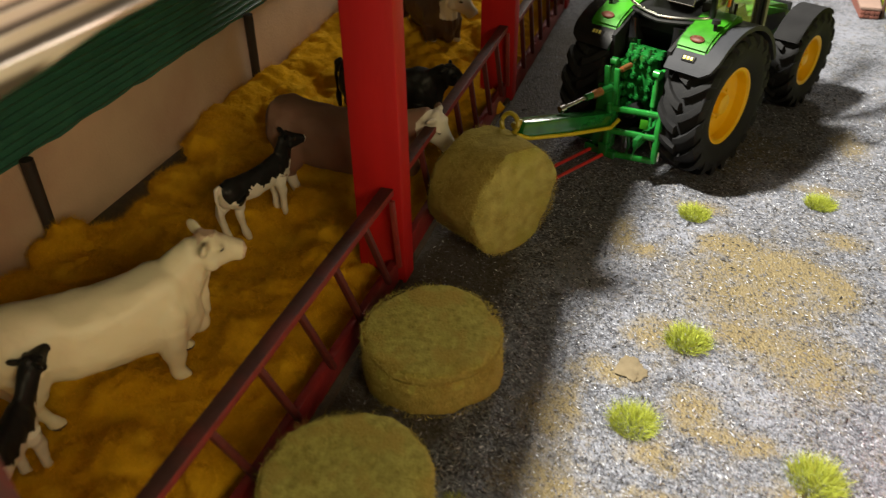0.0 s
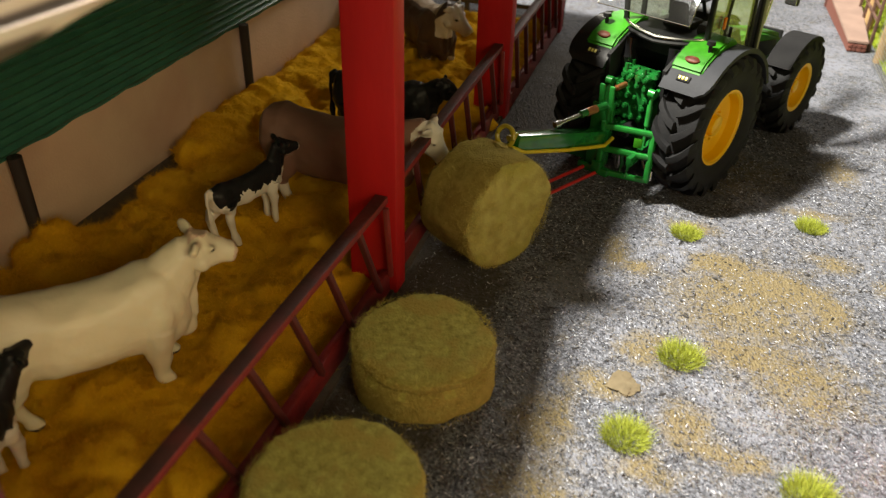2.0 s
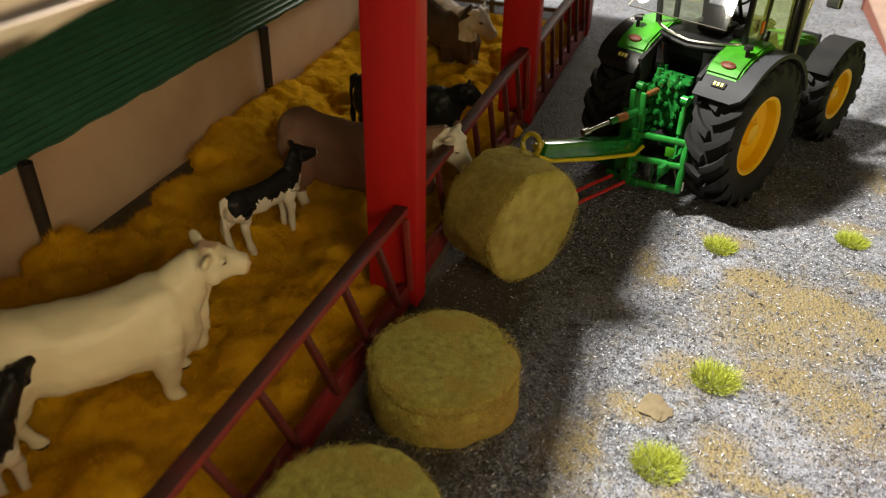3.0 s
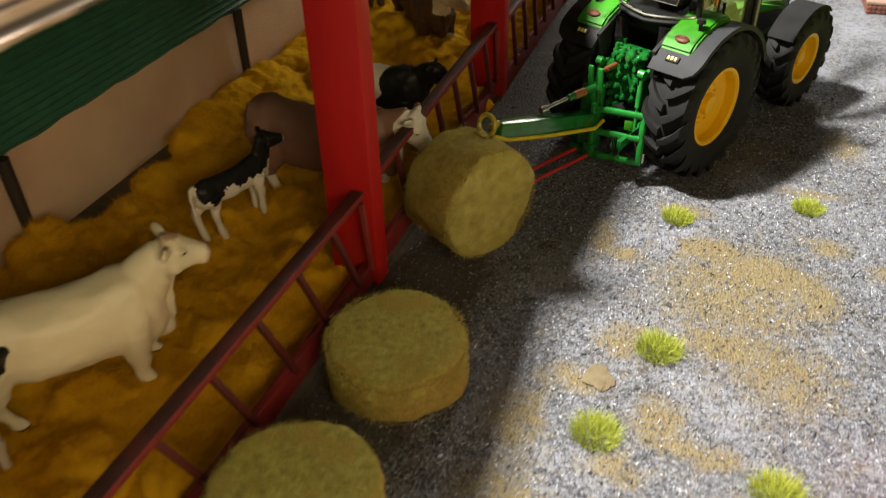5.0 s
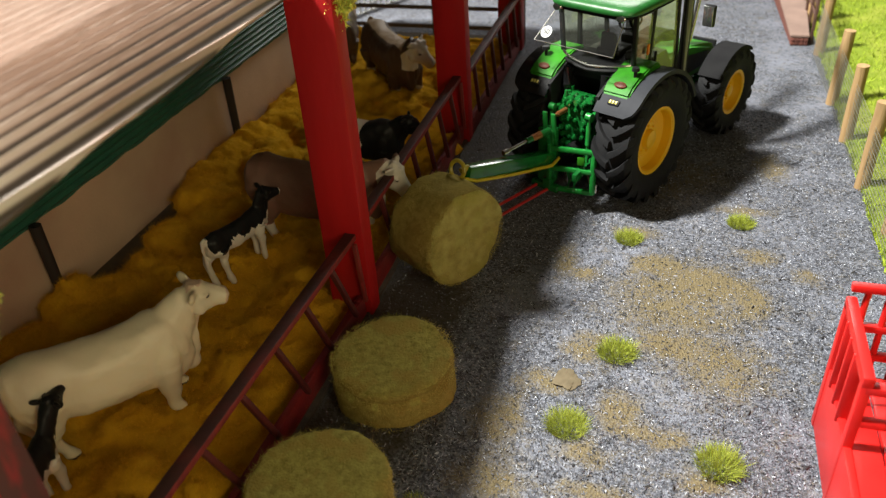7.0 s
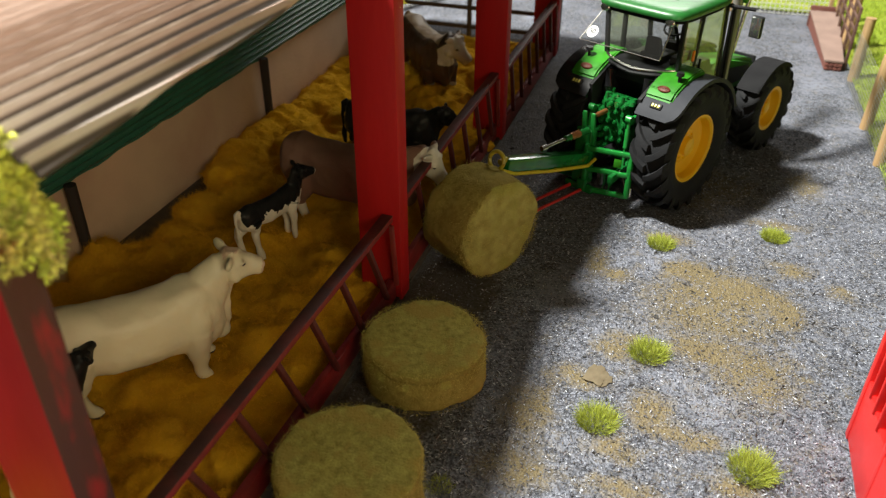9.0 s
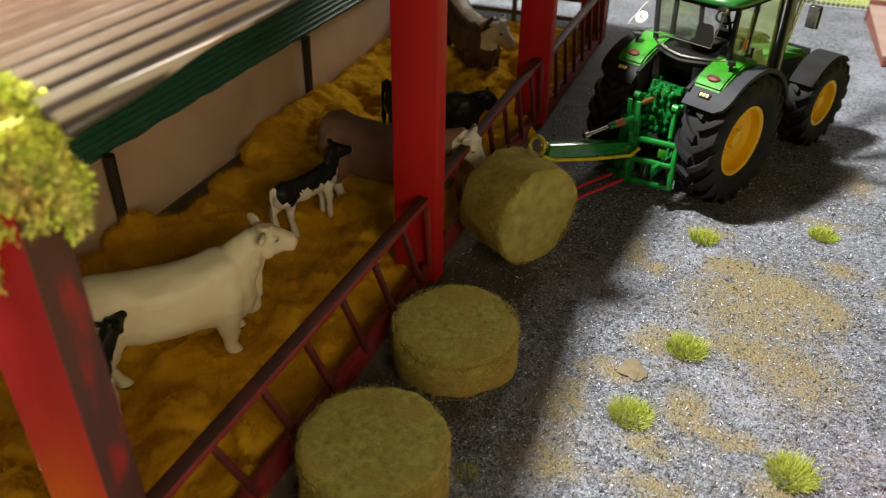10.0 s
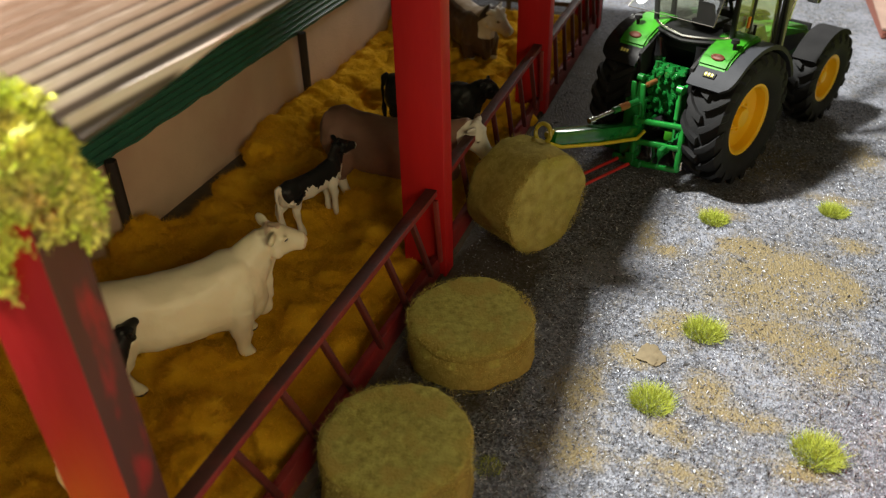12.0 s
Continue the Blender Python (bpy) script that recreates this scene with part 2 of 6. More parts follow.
def gravel_material(name):
    """Grey grit with tan earth where the mesh's 'earth' value is high."""
    m = bpy.data.materials.new(name)
    m.use_nodes = True
    nt = m.node_tree
    b = nt.nodes["Principled BSDF"]
    b.inputs["Roughness"].default_value = 0.85
    b.inputs["Specular IOR Level"].default_value = 0.25
    tc = nt.nodes.new("ShaderNodeTexCoord").outputs["Object"]

    def tex(kind, s):
        n = nt.nodes.new(kind)
        n.inputs["Scale"].default_value = s
        nt.links.new(tc, n.inputs["Vector"])
        return n

    def blend(fac, a, c):
        x = nt.nodes.new("ShaderNodeMix")
        x.data_type = "RGBA"
        nt.links.new(fac, x.inputs["Factor"])
        for sock, v in ((x.inputs["A"], a), (x.inputs["B"], c)):
            if isinstance(v, tuple):
                sock.default_value = (*v, 1)
            else:
                nt.links.new(v, sock)
        return x.outputs["Result"]

    def span(fac, lo, hi):
        r = nt.nodes.new("ShaderNodeMapRange")
        r.inputs["From Min"].default_value, r.inputs["From Max"].default_value = lo, hi
        nt.links.new(fac, r.inputs["Value"])
        return r.outputs["Result"]

    def madd(a, k, c):
        x = nt.nodes.new("ShaderNodeMath")
        x.operation = "MULTIPLY_ADD"
        nt.links.new(a, x.inputs[0])
        x.inputs[1].default_value = k
        if isinstance(c, float):
            x.inputs[2].default_value = c
        else:
            nt.links.new(c, x.inputs[2])
        return x.outputs[0]

    grit = tex("ShaderNodeTexVoronoi", 1350)
    fine = tex("ShaderNodeTexNoise", 2200)
    wide = tex("ShaderNodeTexNoise", 28)
    sep = nt.nodes.new("ShaderNodeSeparateColor")
    nt.links.new(grit.outputs["Color"], sep.inputs[0])
    stones = blend(span(sep.outputs[0], 0.0, 1.0), (0.034, 0.035, 0.042), (0.262, 0.276, 0.325))
    stones = blend(span(fine.outputs["Fac"], 0.45, 0.75), stones, (0.092, 0.097, 0.118))
    stones = blend(span(wide.outputs["Fac"], 0.5, 0.7), stones, (0.210, 0.222, 0.268))
    stones = blend(madd(span(tex("ShaderNodeTexNoise", 350).outputs["Fac"], 0.55, 0.65), 0.5, 0.0), stones, (0.022, 0.022, 0.024))
    soil = blend(span(fine.outputs["Fac"], 0.35, 0.65), (0.210, 0.170, 0.092), (0.12, 0.092, 0.05))
    at = nt.nodes.new("ShaderNodeAttribute")
    at.attribute_name = "earth"

    e = madd(tex("ShaderNodeTexNoise", 160).outputs["Fac"], 1.5, madd(at.outputs["Fac"], 1.55, -0.75))
    e = madd(tex("ShaderNodeTexNoise", 1500).outputs["Fac"], 0.6, madd(e, 1.0, -0.3))
    e = madd(sep.outputs[1], 0.4, madd(e, 1.0, -0.2))
    col = blend(span(e, 0.08, 1.05), stones, soil)
    # Darkens the grit: some brown dirt, and shade painted into the colour.
    shade_tint = nt.nodes.new("ShaderNodeAttribute")
    shade_tint.attribute_name = "dirt_shade"
    dirt_shade_mix = madd(span(fine.outputs["Fac"], 0.3, 0.6), -0.25, madd(shade_tint.outputs["Fac"], 0.95, 0.0))
    col = blend(span(dirt_shade_mix, 0.0, 1.0), col, (0.055, 0.045, 0.032))
    nt.links.new(col, b.inputs["Base Color"])
    bp = nt.nodes.new("ShaderNodeBump")
    bp.inputs["Strength"].default_value, bp.inputs["Distance"].default_value = 0.9, 0.0006
    nt.links.new(grit.outputs["Distance"], bp.inputs["Height"])
    nt.links.new(bp.outputs["Normal"], b.inputs["Normal"])
    return m


M_GRAVEL = gravel_material("grey_grit_ground")


def roof_material(name):
    """Rusty pink-brown paint, shade painted into grooves, lamp glare onto crests near the eave."""
    m = bpy.data.materials.new(name)
    m.use_nodes = True
    nt = m.node_tree
    b = nt.nodes["Principled BSDF"]
    tc = nt.nodes.new("ShaderNodeTexCoord").outputs["Object"]
    mp = nt.nodes.new("ShaderNodeMapping")
    mp.inputs["Scale"].default_value = (1, 0.22, 1)
    nt.links.new(tc, mp.inputs["Vector"])

    def fac(s, lo, hi):
        n = nt.nodes.new("ShaderNodeTexNoise")
        n.inputs["Scale"].default_value, n.inputs["Detail"].default_value = s, 5
        nt.links.new(mp.outputs["Vector"], n.inputs["Vector"])
        return span(n.outputs["Fac"], lo, hi)

    def span(v, lo, hi, a=0.0, c=1.0):
        r = nt.nodes.new("ShaderNodeMapRange")
        for key, x in (("From Min", lo), ("From Max", hi), ("To Min", a), ("To Max", c)):
            r.inputs[key].default_value = x
        nt.links.new(v, r.inputs["Value"])
        return r.outputs["Result"]

    def calc(op, a, c):
        x = nt.nodes.new("ShaderNodeMath")
        x.operation = op
        nt.links.new(a, x.inputs[0])
        nt.links.new(c, x.inputs[1])
        return x.outputs[0]

    def blend(f, a, c):
        x = nt.nodes.new("ShaderNodeMix")
        x.data_type = "RGBA"
        nt.links.new(f, x.inputs["Factor"])
        for sock, v in ((x.inputs["A"], a), (x.inputs["B"], c)):
            if isinstance(v, tuple):
                sock.default_value = (*v, 1)
            else:
                nt.links.new(v, sock)
        return x.outputs["Result"]

    def value(key):
        at = nt.nodes.new("ShaderNodeAttribute")
        at.attribute_name = key
        return at.outputs["Fac"]

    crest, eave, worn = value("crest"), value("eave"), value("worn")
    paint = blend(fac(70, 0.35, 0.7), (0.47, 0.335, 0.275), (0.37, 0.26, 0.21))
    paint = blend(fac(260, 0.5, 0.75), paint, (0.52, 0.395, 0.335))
    # Pale tone stands in for lamp glare on the crests.
    patchy = blend(fac(120, 0.4, 0.68), (0.80, 0.73, 0.68), (0.60, 0.48, 0.41))
    # Dark tone puts the ribs' shaded sides into the groove colour.
    shade_tint = blend(fac(150, 0.35, 0.7), (0.055, 0.042, 0.032), (0.10, 0.074, 0.056))
    glint = calc("MULTIPLY", span(calc("ADD", worn, fac(60, 0.2, 0.8)), 1.0, 1.6), span(crest, 0.45, 0.75))
    col = blend(glint, paint, patchy)
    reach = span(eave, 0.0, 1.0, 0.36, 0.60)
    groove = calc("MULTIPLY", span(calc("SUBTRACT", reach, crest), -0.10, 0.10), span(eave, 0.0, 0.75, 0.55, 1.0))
    col = blend(calc("MULTIPLY", groove, fac(90, 0.0, 0.35)), col, shade_tint)
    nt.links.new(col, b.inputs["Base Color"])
    nt.links.new(span(glint, 0.0, 1.0, 0.60, 0.30), b.inputs["Roughness"])
    b.inputs["Specular IOR Level"].default_value = 0.3
    bp = nt.nodes.new("ShaderNodeBump")
    bp.inputs["Strength"].default_value, bp.inputs["Distance"].default_value = 0.25, 0.0006
    nt.links.new(fac(700, 0.0, 1.0), bp.inputs["Height"])
    nt.links.new(bp.outputs["Normal"], b.inputs["Normal"])
    return m


M_ROOF = roof_material("rusty_brown_roof_paint")


def chip_material(name):
    m = bpy.data.materials.new(name)
    m.use_nodes = True
    nt = m.node_tree
    b = nt.nodes["Principled BSDF"]
    b.inputs["Roughness"].default_value = 0.6
    g = nt.nodes.new("ShaderNodeNewGeometry").outputs["Random Per Island"]
    r = nt.nodes.new("ShaderNodeValToRGB")
    e = r.color_ramp.elements
    e[0].position, e[0].color = 0.0, (0.028, 0.030, 0.036, 1)
    e[1].position, e[1].color = 1.0, (0.60, 0.63, 0.70, 1)
    for p, c in ((0.34, (0.076, 0.082, 0.102)), (0.64, (0.168, 0.182, 0.228)), (0.76, (0.20, 0.172, 0.135)), (0.88, (0.31, 0.332, 0.40))):
        n = e.new(p)
        n.color = (*c, 1)
    nt.links.new(g, r.inputs[0])
    nt.links.new(r.outputs[0], b.inputs["Base Color"])
    return m


M_CHIP = chip_material("loose_grit_chips")


# ---------------------------------------------------------------- mesh helpers
def link(name, bm, mat, parent=None, label="", smooth=True):
    """One mesh object out of a bmesh in millimetres."""
    bmesh.ops.recalc_face_normals(bm, faces=bm.faces[:])
    me = bpy.data.meshes.new(name)
    bm.to_mesh(me)
    bm.free()
    me.transform(Matrix.Scale(MM, 4))
    for m in mat if isinstance(mat, (list, tuple)) else [mat]:
        me.materials.append(m)
    if smooth:
        me.shade_smooth()
        me.set_sharp_from_angle(angle=radians(38))
    ob = new(name, me)
    if parent:
        ob.parent = parent
    if label:
        ob["label"] = label
    return ob


def part(name, bm, mat, parent, label="", smooth=True):
    return link(name, bm, mat, parent, label, smooth)


def thing(name, x, y, z, turn=0.0, label="", category="", group="", kind=""):
    ob = new(name)
    ob.empty_display_size = 0.01
    ob.matrix_world = pose(x * MM, y * MM, z * MM, 0, 0, turn)
    return tagged(ob, label, category, group, kind)


def bm_new():
    return bmesh.new()


def box(bm, c, s, rot=None, bevel=0.0, taper=1.0):
    r = bmesh.ops.create_cube(bm, size=1.0)
    vs = r["verts"]
    for v in vs:
        k = taper if v.co.z > 0 else 1.0
        v.co = Vector((v.co.x * s[0] * k, v.co.y * s[1] * k, v.co.z * s[2]))
    if bevel:
        es = list({e for v in vs for e in v.link_edges})
        vs = list({v for f in bmesh.ops.bevel(bm, geom=es, offset=bevel, segments=2, affect="EDGES", profile=0.5)["faces"] for v in f.verts} | {v for v in vs if v.is_valid})
    m = Matrix.Translation(c) @ (rot.to_4x4() if rot else Matrix.Identity(4))
    bmesh.ops.transform(bm, matrix=m, verts=vs)
    return vs


def bar(bm, a, b, w, h, up=(0, 0, 1), bevel=0.0):
    """A square bar from a to b, w wide and h high."""
    a, b = Vector(a), Vector(b)
    d = (b - a)
    y = d.normalized()
    x = y.cross(Vector(up)).normalized()
    z = x.cross(y)
    rot = Matrix((x, y, z)).transposed()
    box(bm, (a + b) / 2, (w, d.length, h), rot, bevel)


def rod(bm, a, b, r, r2=None, seg=12, cap=True):
    a, b = Vector(a), Vector(b)
    d = b - a
    q = d.to_track_quat("Z", "Y").to_matrix().to_4x4()
    bmesh.ops.create_cone(bm, cap_ends=cap, segments=seg, radius1=r, radius2=r if r2 is None else r2, depth=d.length, matrix=Matrix.Translation((a + b) / 2) @ q)


def pipe(bm, pts, r, seg=8):
    """A round pipe through points."""
    pts = [Vector(p) for p in pts]
    rings = []
    for i, p in enumerate(pts):
        d = (pts[min(i + 1, len(pts) - 1)] - pts[max(i - 1, 0)]).normalized()
        side = d.cross(Vector((0.12, 0.2, 1))).normalized()
        up = side.cross(d)
        rings.append([bm.verts.new(p + (side * math.cos(k * math.tau / seg) + up * math.sin(k * math.tau / seg)) * r) for k in range(seg)])
    for p, q in zip(rings, rings[1:]):
        for k in range(seg):
            bm.faces.new((p[k], p[(k + 1) % seg], q[(k + 1) % seg], q[k]))
    bm.faces.new(rings[0][::-1])
    bm.faces.new(rings[-1])


def lathe(bm, profile, axis="X", seg=48, centre=(0, 0, 0), closed=False, capped=True):
    """Turns (radius, along) points round an axis."""
    rings = []
    c = Vector(centre)
    for r, a in profile:
        ring = []
        for k in range(seg):
            u, v = r * math.cos(k * math.tau / seg), r * math.sin(k * math.tau / seg)
            ring.append(bm.verts.new(c + (Vector((a, u, v)) if axis == "X" else Vector((u, v, a)))))
        rings.append(ring)
    pairs = list(zip(rings, rings[1:])) + ([(rings[-1], rings[0])] if closed else [])
    for p, q in pairs:
        for k in range(seg):
            bm.faces.new((p[k], p[(k + 1) % seg], q[(k + 1) % seg], q[k]))
    if not closed and capped:
        bm.faces.new(rings[0][::-1])
        bm.faces.new(rings[-1])


def prism(bm, outline, x0, x1):
    """A side-view outline of (y, z) points drawn out from x0 to x1."""
    a = [bm.verts.new((x0, y, z)) for y, z in outline]
    b = [bm.verts.new((x1, y, z)) for y, z in outline]
    n = len(a)
    bm.faces.new(a[::-1])
    bm.faces.new(b)
    for k in range(n):
        bm.faces.new((a[k], a[(k + 1) % n], b[(k + 1) % n], b[k]))


def slab_quad(bm, p, thick):
    """A thin plate over four corners."""
    p = [Vector(q) for q in p]
    n = (p[1] - p[0]).cross(p[3] - p[0]).normalized() * thick
    a = [bm.verts.new(q) for q in p]
    b = [bm.verts.new(q + n) for q in p]
    bm.faces.new(a[::-1])
    bm.faces.new(b)
    for k in range(4):
        bm.faces.new((a[k], a[(k + 1) % 4], b[(k + 1) % 4], b[k]))


def sheet_mesh(name, verts, faces, mat, label="", category="", kind="", smooth=False, parent=None):
    me = bpy.data.meshes.new(name)
    me.from_pydata((np.asarray(verts, float) * MM).tolist(), [], faces)
    me.materials.append(mat)
    if smooth:
        me.shade_smooth()
    ob = new(name, me)
    ob.parent = parent
    return tagged(ob, label, category, kind=kind)


rng = np.random.default_rng(7)


def strands(roots, ways, length, width, bend=0.3):
    """Flat two-segment blades: vertices and faces."""
    n = len(roots)
    ways = ways / np.linalg.norm(ways, axis=1, keepdims=True)
    side = np.cross(ways, rng.normal(size=(n, 3)))
    side /= np.linalg.norm(side, axis=1, keepdims=True)
    fall = rng.normal(size=(n, 3)) * bend
    L = np.asarray(length).reshape(-1, 1) * np.ones((n, 1))
    mid = roots + ways * L * 0.55
    tip = mid + (ways + fall) * L * 0.5
    w = width / 2
    v = np.stack([roots - side * w, roots + side * w, mid + side * w * 0.8, mid - side * w * 0.8, tip], 1).reshape(-1, 3)
    f = []
    for i in range(n):
        k = 5 * i
        f += [(k, k + 1, k + 2, k + 3), (k + 3, k + 2, k + 4)]
    return v, f


# ---------------------------------------------------------------- ground
EARTH = [(33, 252, 26, 26), (50, 216, 16, 14), (20, 350, 30, 24), (24, 274, 10, 6), (63, 287, 8, 6), (61, 256, 6, 10), (46, 266, 12, 8), (17, 189, 8, 9), (30, 181, 12, 4), (-12, 270, 5, 13), (-3, 262, 6, 5), (4, 219, 9, 9),
         (-8, 198, 10, 6), (-19, 178, 9, 13), (-17, 154, 12, 9), (80, 277, 6, 5), (43, 166, 9, 4), (13, 155, 11, 5), (30, 224, 8, 5), (14, 296, 10, 5), (58, 322, 12, 4), (72, 365, 9, 14), (-62, 316, 8, 12), (8, 170, 9, 5)]


def earth_at(x, y):
    e = 0.15 * np.exp(-((x - 36) / 34) ** 2 - ((y - 235) / 62) ** 2)
    for cx, cy, rx, ry in EARTH:
        e += (0.50 if rx > 13 else 0.62) * np.exp(-(((x - cx) / rx) ** 2 + ((y - cy) / ry) ** 2) ** 1.6)
    return np.clip(e, 0, 1)


def dirt_shade_at(x, y):
    """Ragged dark tone along feed barriers and beside the tractor: dirt plus painted-in shade."""
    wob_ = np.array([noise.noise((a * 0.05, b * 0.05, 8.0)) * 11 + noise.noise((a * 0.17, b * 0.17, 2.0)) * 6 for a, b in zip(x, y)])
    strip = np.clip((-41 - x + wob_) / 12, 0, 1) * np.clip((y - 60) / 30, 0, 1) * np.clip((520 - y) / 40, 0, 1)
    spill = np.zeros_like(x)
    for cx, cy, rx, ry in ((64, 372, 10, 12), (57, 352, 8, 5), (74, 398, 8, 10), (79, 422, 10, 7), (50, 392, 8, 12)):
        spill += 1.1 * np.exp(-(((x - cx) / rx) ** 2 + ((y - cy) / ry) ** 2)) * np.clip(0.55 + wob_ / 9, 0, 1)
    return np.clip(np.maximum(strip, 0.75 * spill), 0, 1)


def grid_lines(lo, hi, fine_lo, fine_hi, fine, coarse):
    return np.concatenate([np.arange(lo, fine_lo, coarse), np.arange(fine_lo, fine_hi, fine), np.arange(fine_hi, hi + 1, coarse)])


gx = grid_lines(-1400, 1400, -90, 130, 2.0, 45.0)
gy = grid_lines(-900, 2300, 60, 460, 2.0, 45.0)
X, Y = np.meshgrid(gx, gy)
wob = np.array([noise.noise((a * 0.09, b * 0.09, 1.3)) * 0.5 + noise.noise((a * 0.35, b * 0.35, 4.1)) * 0.25 for a, b in zip(X.ravel(), Y.ravel())])
gv = np.stack([X.ravel(), Y.ravel(), wob - 0.35], 1)
nx = len(gx)
gf = [(j * nx + i, j * nx + i + 1, (j + 1) * nx + i + 1, (j + 1) * nx + i) for j in range(len(gy) - 1) for i in range(nx - 1)]
ground = sheet_mesh("ground", gv, gf, M_GRAVEL, "grey grit farmyard ground with tan earth patches", "ground", "structure", True)
att = ground.data.attributes.new("earth", "FLOAT", "POINT")
att.data.foreach_set("value", earth_at(gv[:, 0], gv[:, 1]).astype(np.float32))
# Weight of the dirt and painted-in shade on the ground.
att = ground.data.attributes.new("dirt_shade", "FLOAT", "POINT")
att.data.foreach_set("value", dirt_shade_at(gv[:, 0], gv[:, 1]).astype(np.float32))


def chips(n, x0, x1, y0, y1, smin, smax, seed):
    g = np.random.default_rng(seed)
    c = np.stack([g.uniform(x0, x1, n), g.uniform(y0, y1, n), np.zeros(n)], 1)
    keep = g.random(n) > np.maximum(earth_at(c[:, 0], c[:, 1]) * 0.75, dirt_shade_at(c[:, 0], c[:, 1]) * 0.8)
    c = c[keep]
    n = len(c)
    s = g.uniform(smin, smax, n) * g.uniform(0.7, 1.3, n)
    a = g.uniform(0, math.tau, n)
    lean = g.normal(0, 0.35, n)
    u = np.stack([np.cos(a), np.sin(a), lean], 1) * (s * g.uniform(0.6, 1.7, n))[:, None]
    w = np.stack([-np.sin(a), np.cos(a), g.normal(0, 0.3, n)], 1) * (s * g.uniform(0.2, 0.45, n))[:, None]
    up = np.stack([np.zeros(n), np.zeros(n), s * g.uniform(0.25, 0.6, n)], 1)
    base = c + np.array([0, 0, 0.0])
    v = np.stack([base - u, base - w, base + u, base + w, base + up + u * 0.2, base - up * 0.5], 1).reshape(-1, 3)
    f = []
    for i in range(n):
        k = 6 * i
        f += [(k, k + 1, k + 4), (k + 1, k + 2, k + 4), (k + 2, k + 3, k + 4), (k + 3, k, k + 4)]
    return v, f


cv, cf = chips(120000, -75, 112, 100, 430, 0.20, 0.54, 3)
sheet_mesh("gravel_chips", cv, cf, M_CHIP, "loose grey grit chips strewn over the yard", "gravel", "stuff")
cv, cf = chips(1100, -70, 105, 110, 420, 0.5, 1.15, 5)
sheet_mesh("gravel_pebbles", cv, cf, material("dark_crumbs", (0.03, 0.03, 0.034), 0.85, second=(0.055, 0.05, 0.045), scale=300), "larger dark grit crumbs on the yard", "gravel", "stuff")


def earth_crumb():
    bm = bm_new()
    bmesh.ops.create_icosphere(bm, subdivisions=3, radius=1)
    for v in bm.verts:
        n = noise.noise(v.co * 1.3 + Vector((3, 1, 2)))
        k = 1 + 0.55 * n + 0.35 * noise.noise(v.co * 4 + Vector((1, 5, 2)))
        v.co = Vector((v.co.x * 3.6 * k, v.co.y * 4.4 * k, v.co.z * 0.5 + 0.1 + 0.25 * n))
    return bm


tagged(link("earth_clod", earth_crumb(), material("tan_clod", (0.15, 0.118, 0.07), 0.9, second=(0.10, 0.078, 0.045), scale=300, bump=0.5)), "flat tan clod of earth on the grit", "clod").location = (-0.001 * 0.5, 0.2, 0.0002)


def grass_tuft(name, x, y, r, n, h, seed):
    g = np.random.default_rng(seed)
    a, q = g.uniform(0, math.tau, n), np.sqrt(g.random(n)) * r
    roots = np.stack([q * np.cos(a), q * np.sin(a), np.zeros(n) - 0.3], 1)
    ways = np.stack([roots[:, 0] / r * 0.9 + g.normal(0, 0.4, n), roots[:, 1] / r * 0.9 + g.normal(0, 0.4, n), np.ones(n)], 1)
    v, f = strands(roots, ways, g.uniform(0.45, 1.1, n) * h, 0.12, 0.25)
    ob = sheet_mesh(name, v, f, M_TUFT, "bright green static grass tuft on the grit", "grass tuft")
    ob.location = (x * MM, y * MM, 0)
    ob["group"] = "grass tufts"


for k, (x, y, r, h) in enumerate([(12, 289.5, 5.2, 4.2), (57, 310.5, 5.4, 4.0), (14, 217, 6.2, 5.2), (2.2, 179.5, 6.0, 5.2), (47.5, 173.5, 6.4, 5.6)]):
    grass_tuft("grass_tuft", x, y, r * 0.9, 1500, h * 0.88, 20 + k)
for k, (x, y, r, h) in enumerate([(-36, 140, 3.4, 2.5), (-68, 214, 5.5, 3.0)]):
    grass_tuft("grass_tuft", x, y, r, 220, h, 40 + k)

# ---------------------------------------------------------------- barn
XF = -77.0  # outer face of the posts
POSTS = [(76.0, -81.5), (228.0, XF), (377.0, XF), (515.0, XF + 1)]


def barn_post(y1, x1, top, mats, label):
    t = thing("barn_post", x1 - 8.0, y1 - 4.2, 0, 0, label, "post", "barn posts")
    bm = bm_new()
    box(bm, (0, 0, top / 2 - 1), (16, 8.4, top + 2), None, 0.5)
    ob = part("upright", bm, mats, t)
    if len(mats) > 1:
        for p in ob.data.polygons:
            p.material_index = 1 if p.normal.x > 0.7 else 0
    bm = bm_new()
    box(bm, (-9.0, 0.0, top - 5.5), (9.5, 9.4, 10), None, 0.5)
    part("head_block", bm, M_RED, t)
    return t


barn_post(*POSTS[0], 112, [M_RED, M_RED_OLD], "red barn post with worn brown paint under a bush")
barn_post(*POSTS[1], 128, [M_RED], "tall glossy red barn post between the feed barriers")
barn_post(*POSTS[2], 131, [M_RED], "tall dark-lit red barn post beside the tractor")
barn_post(*POSTS[3], 131, [M_RED], "tall red barn post at the far gate")


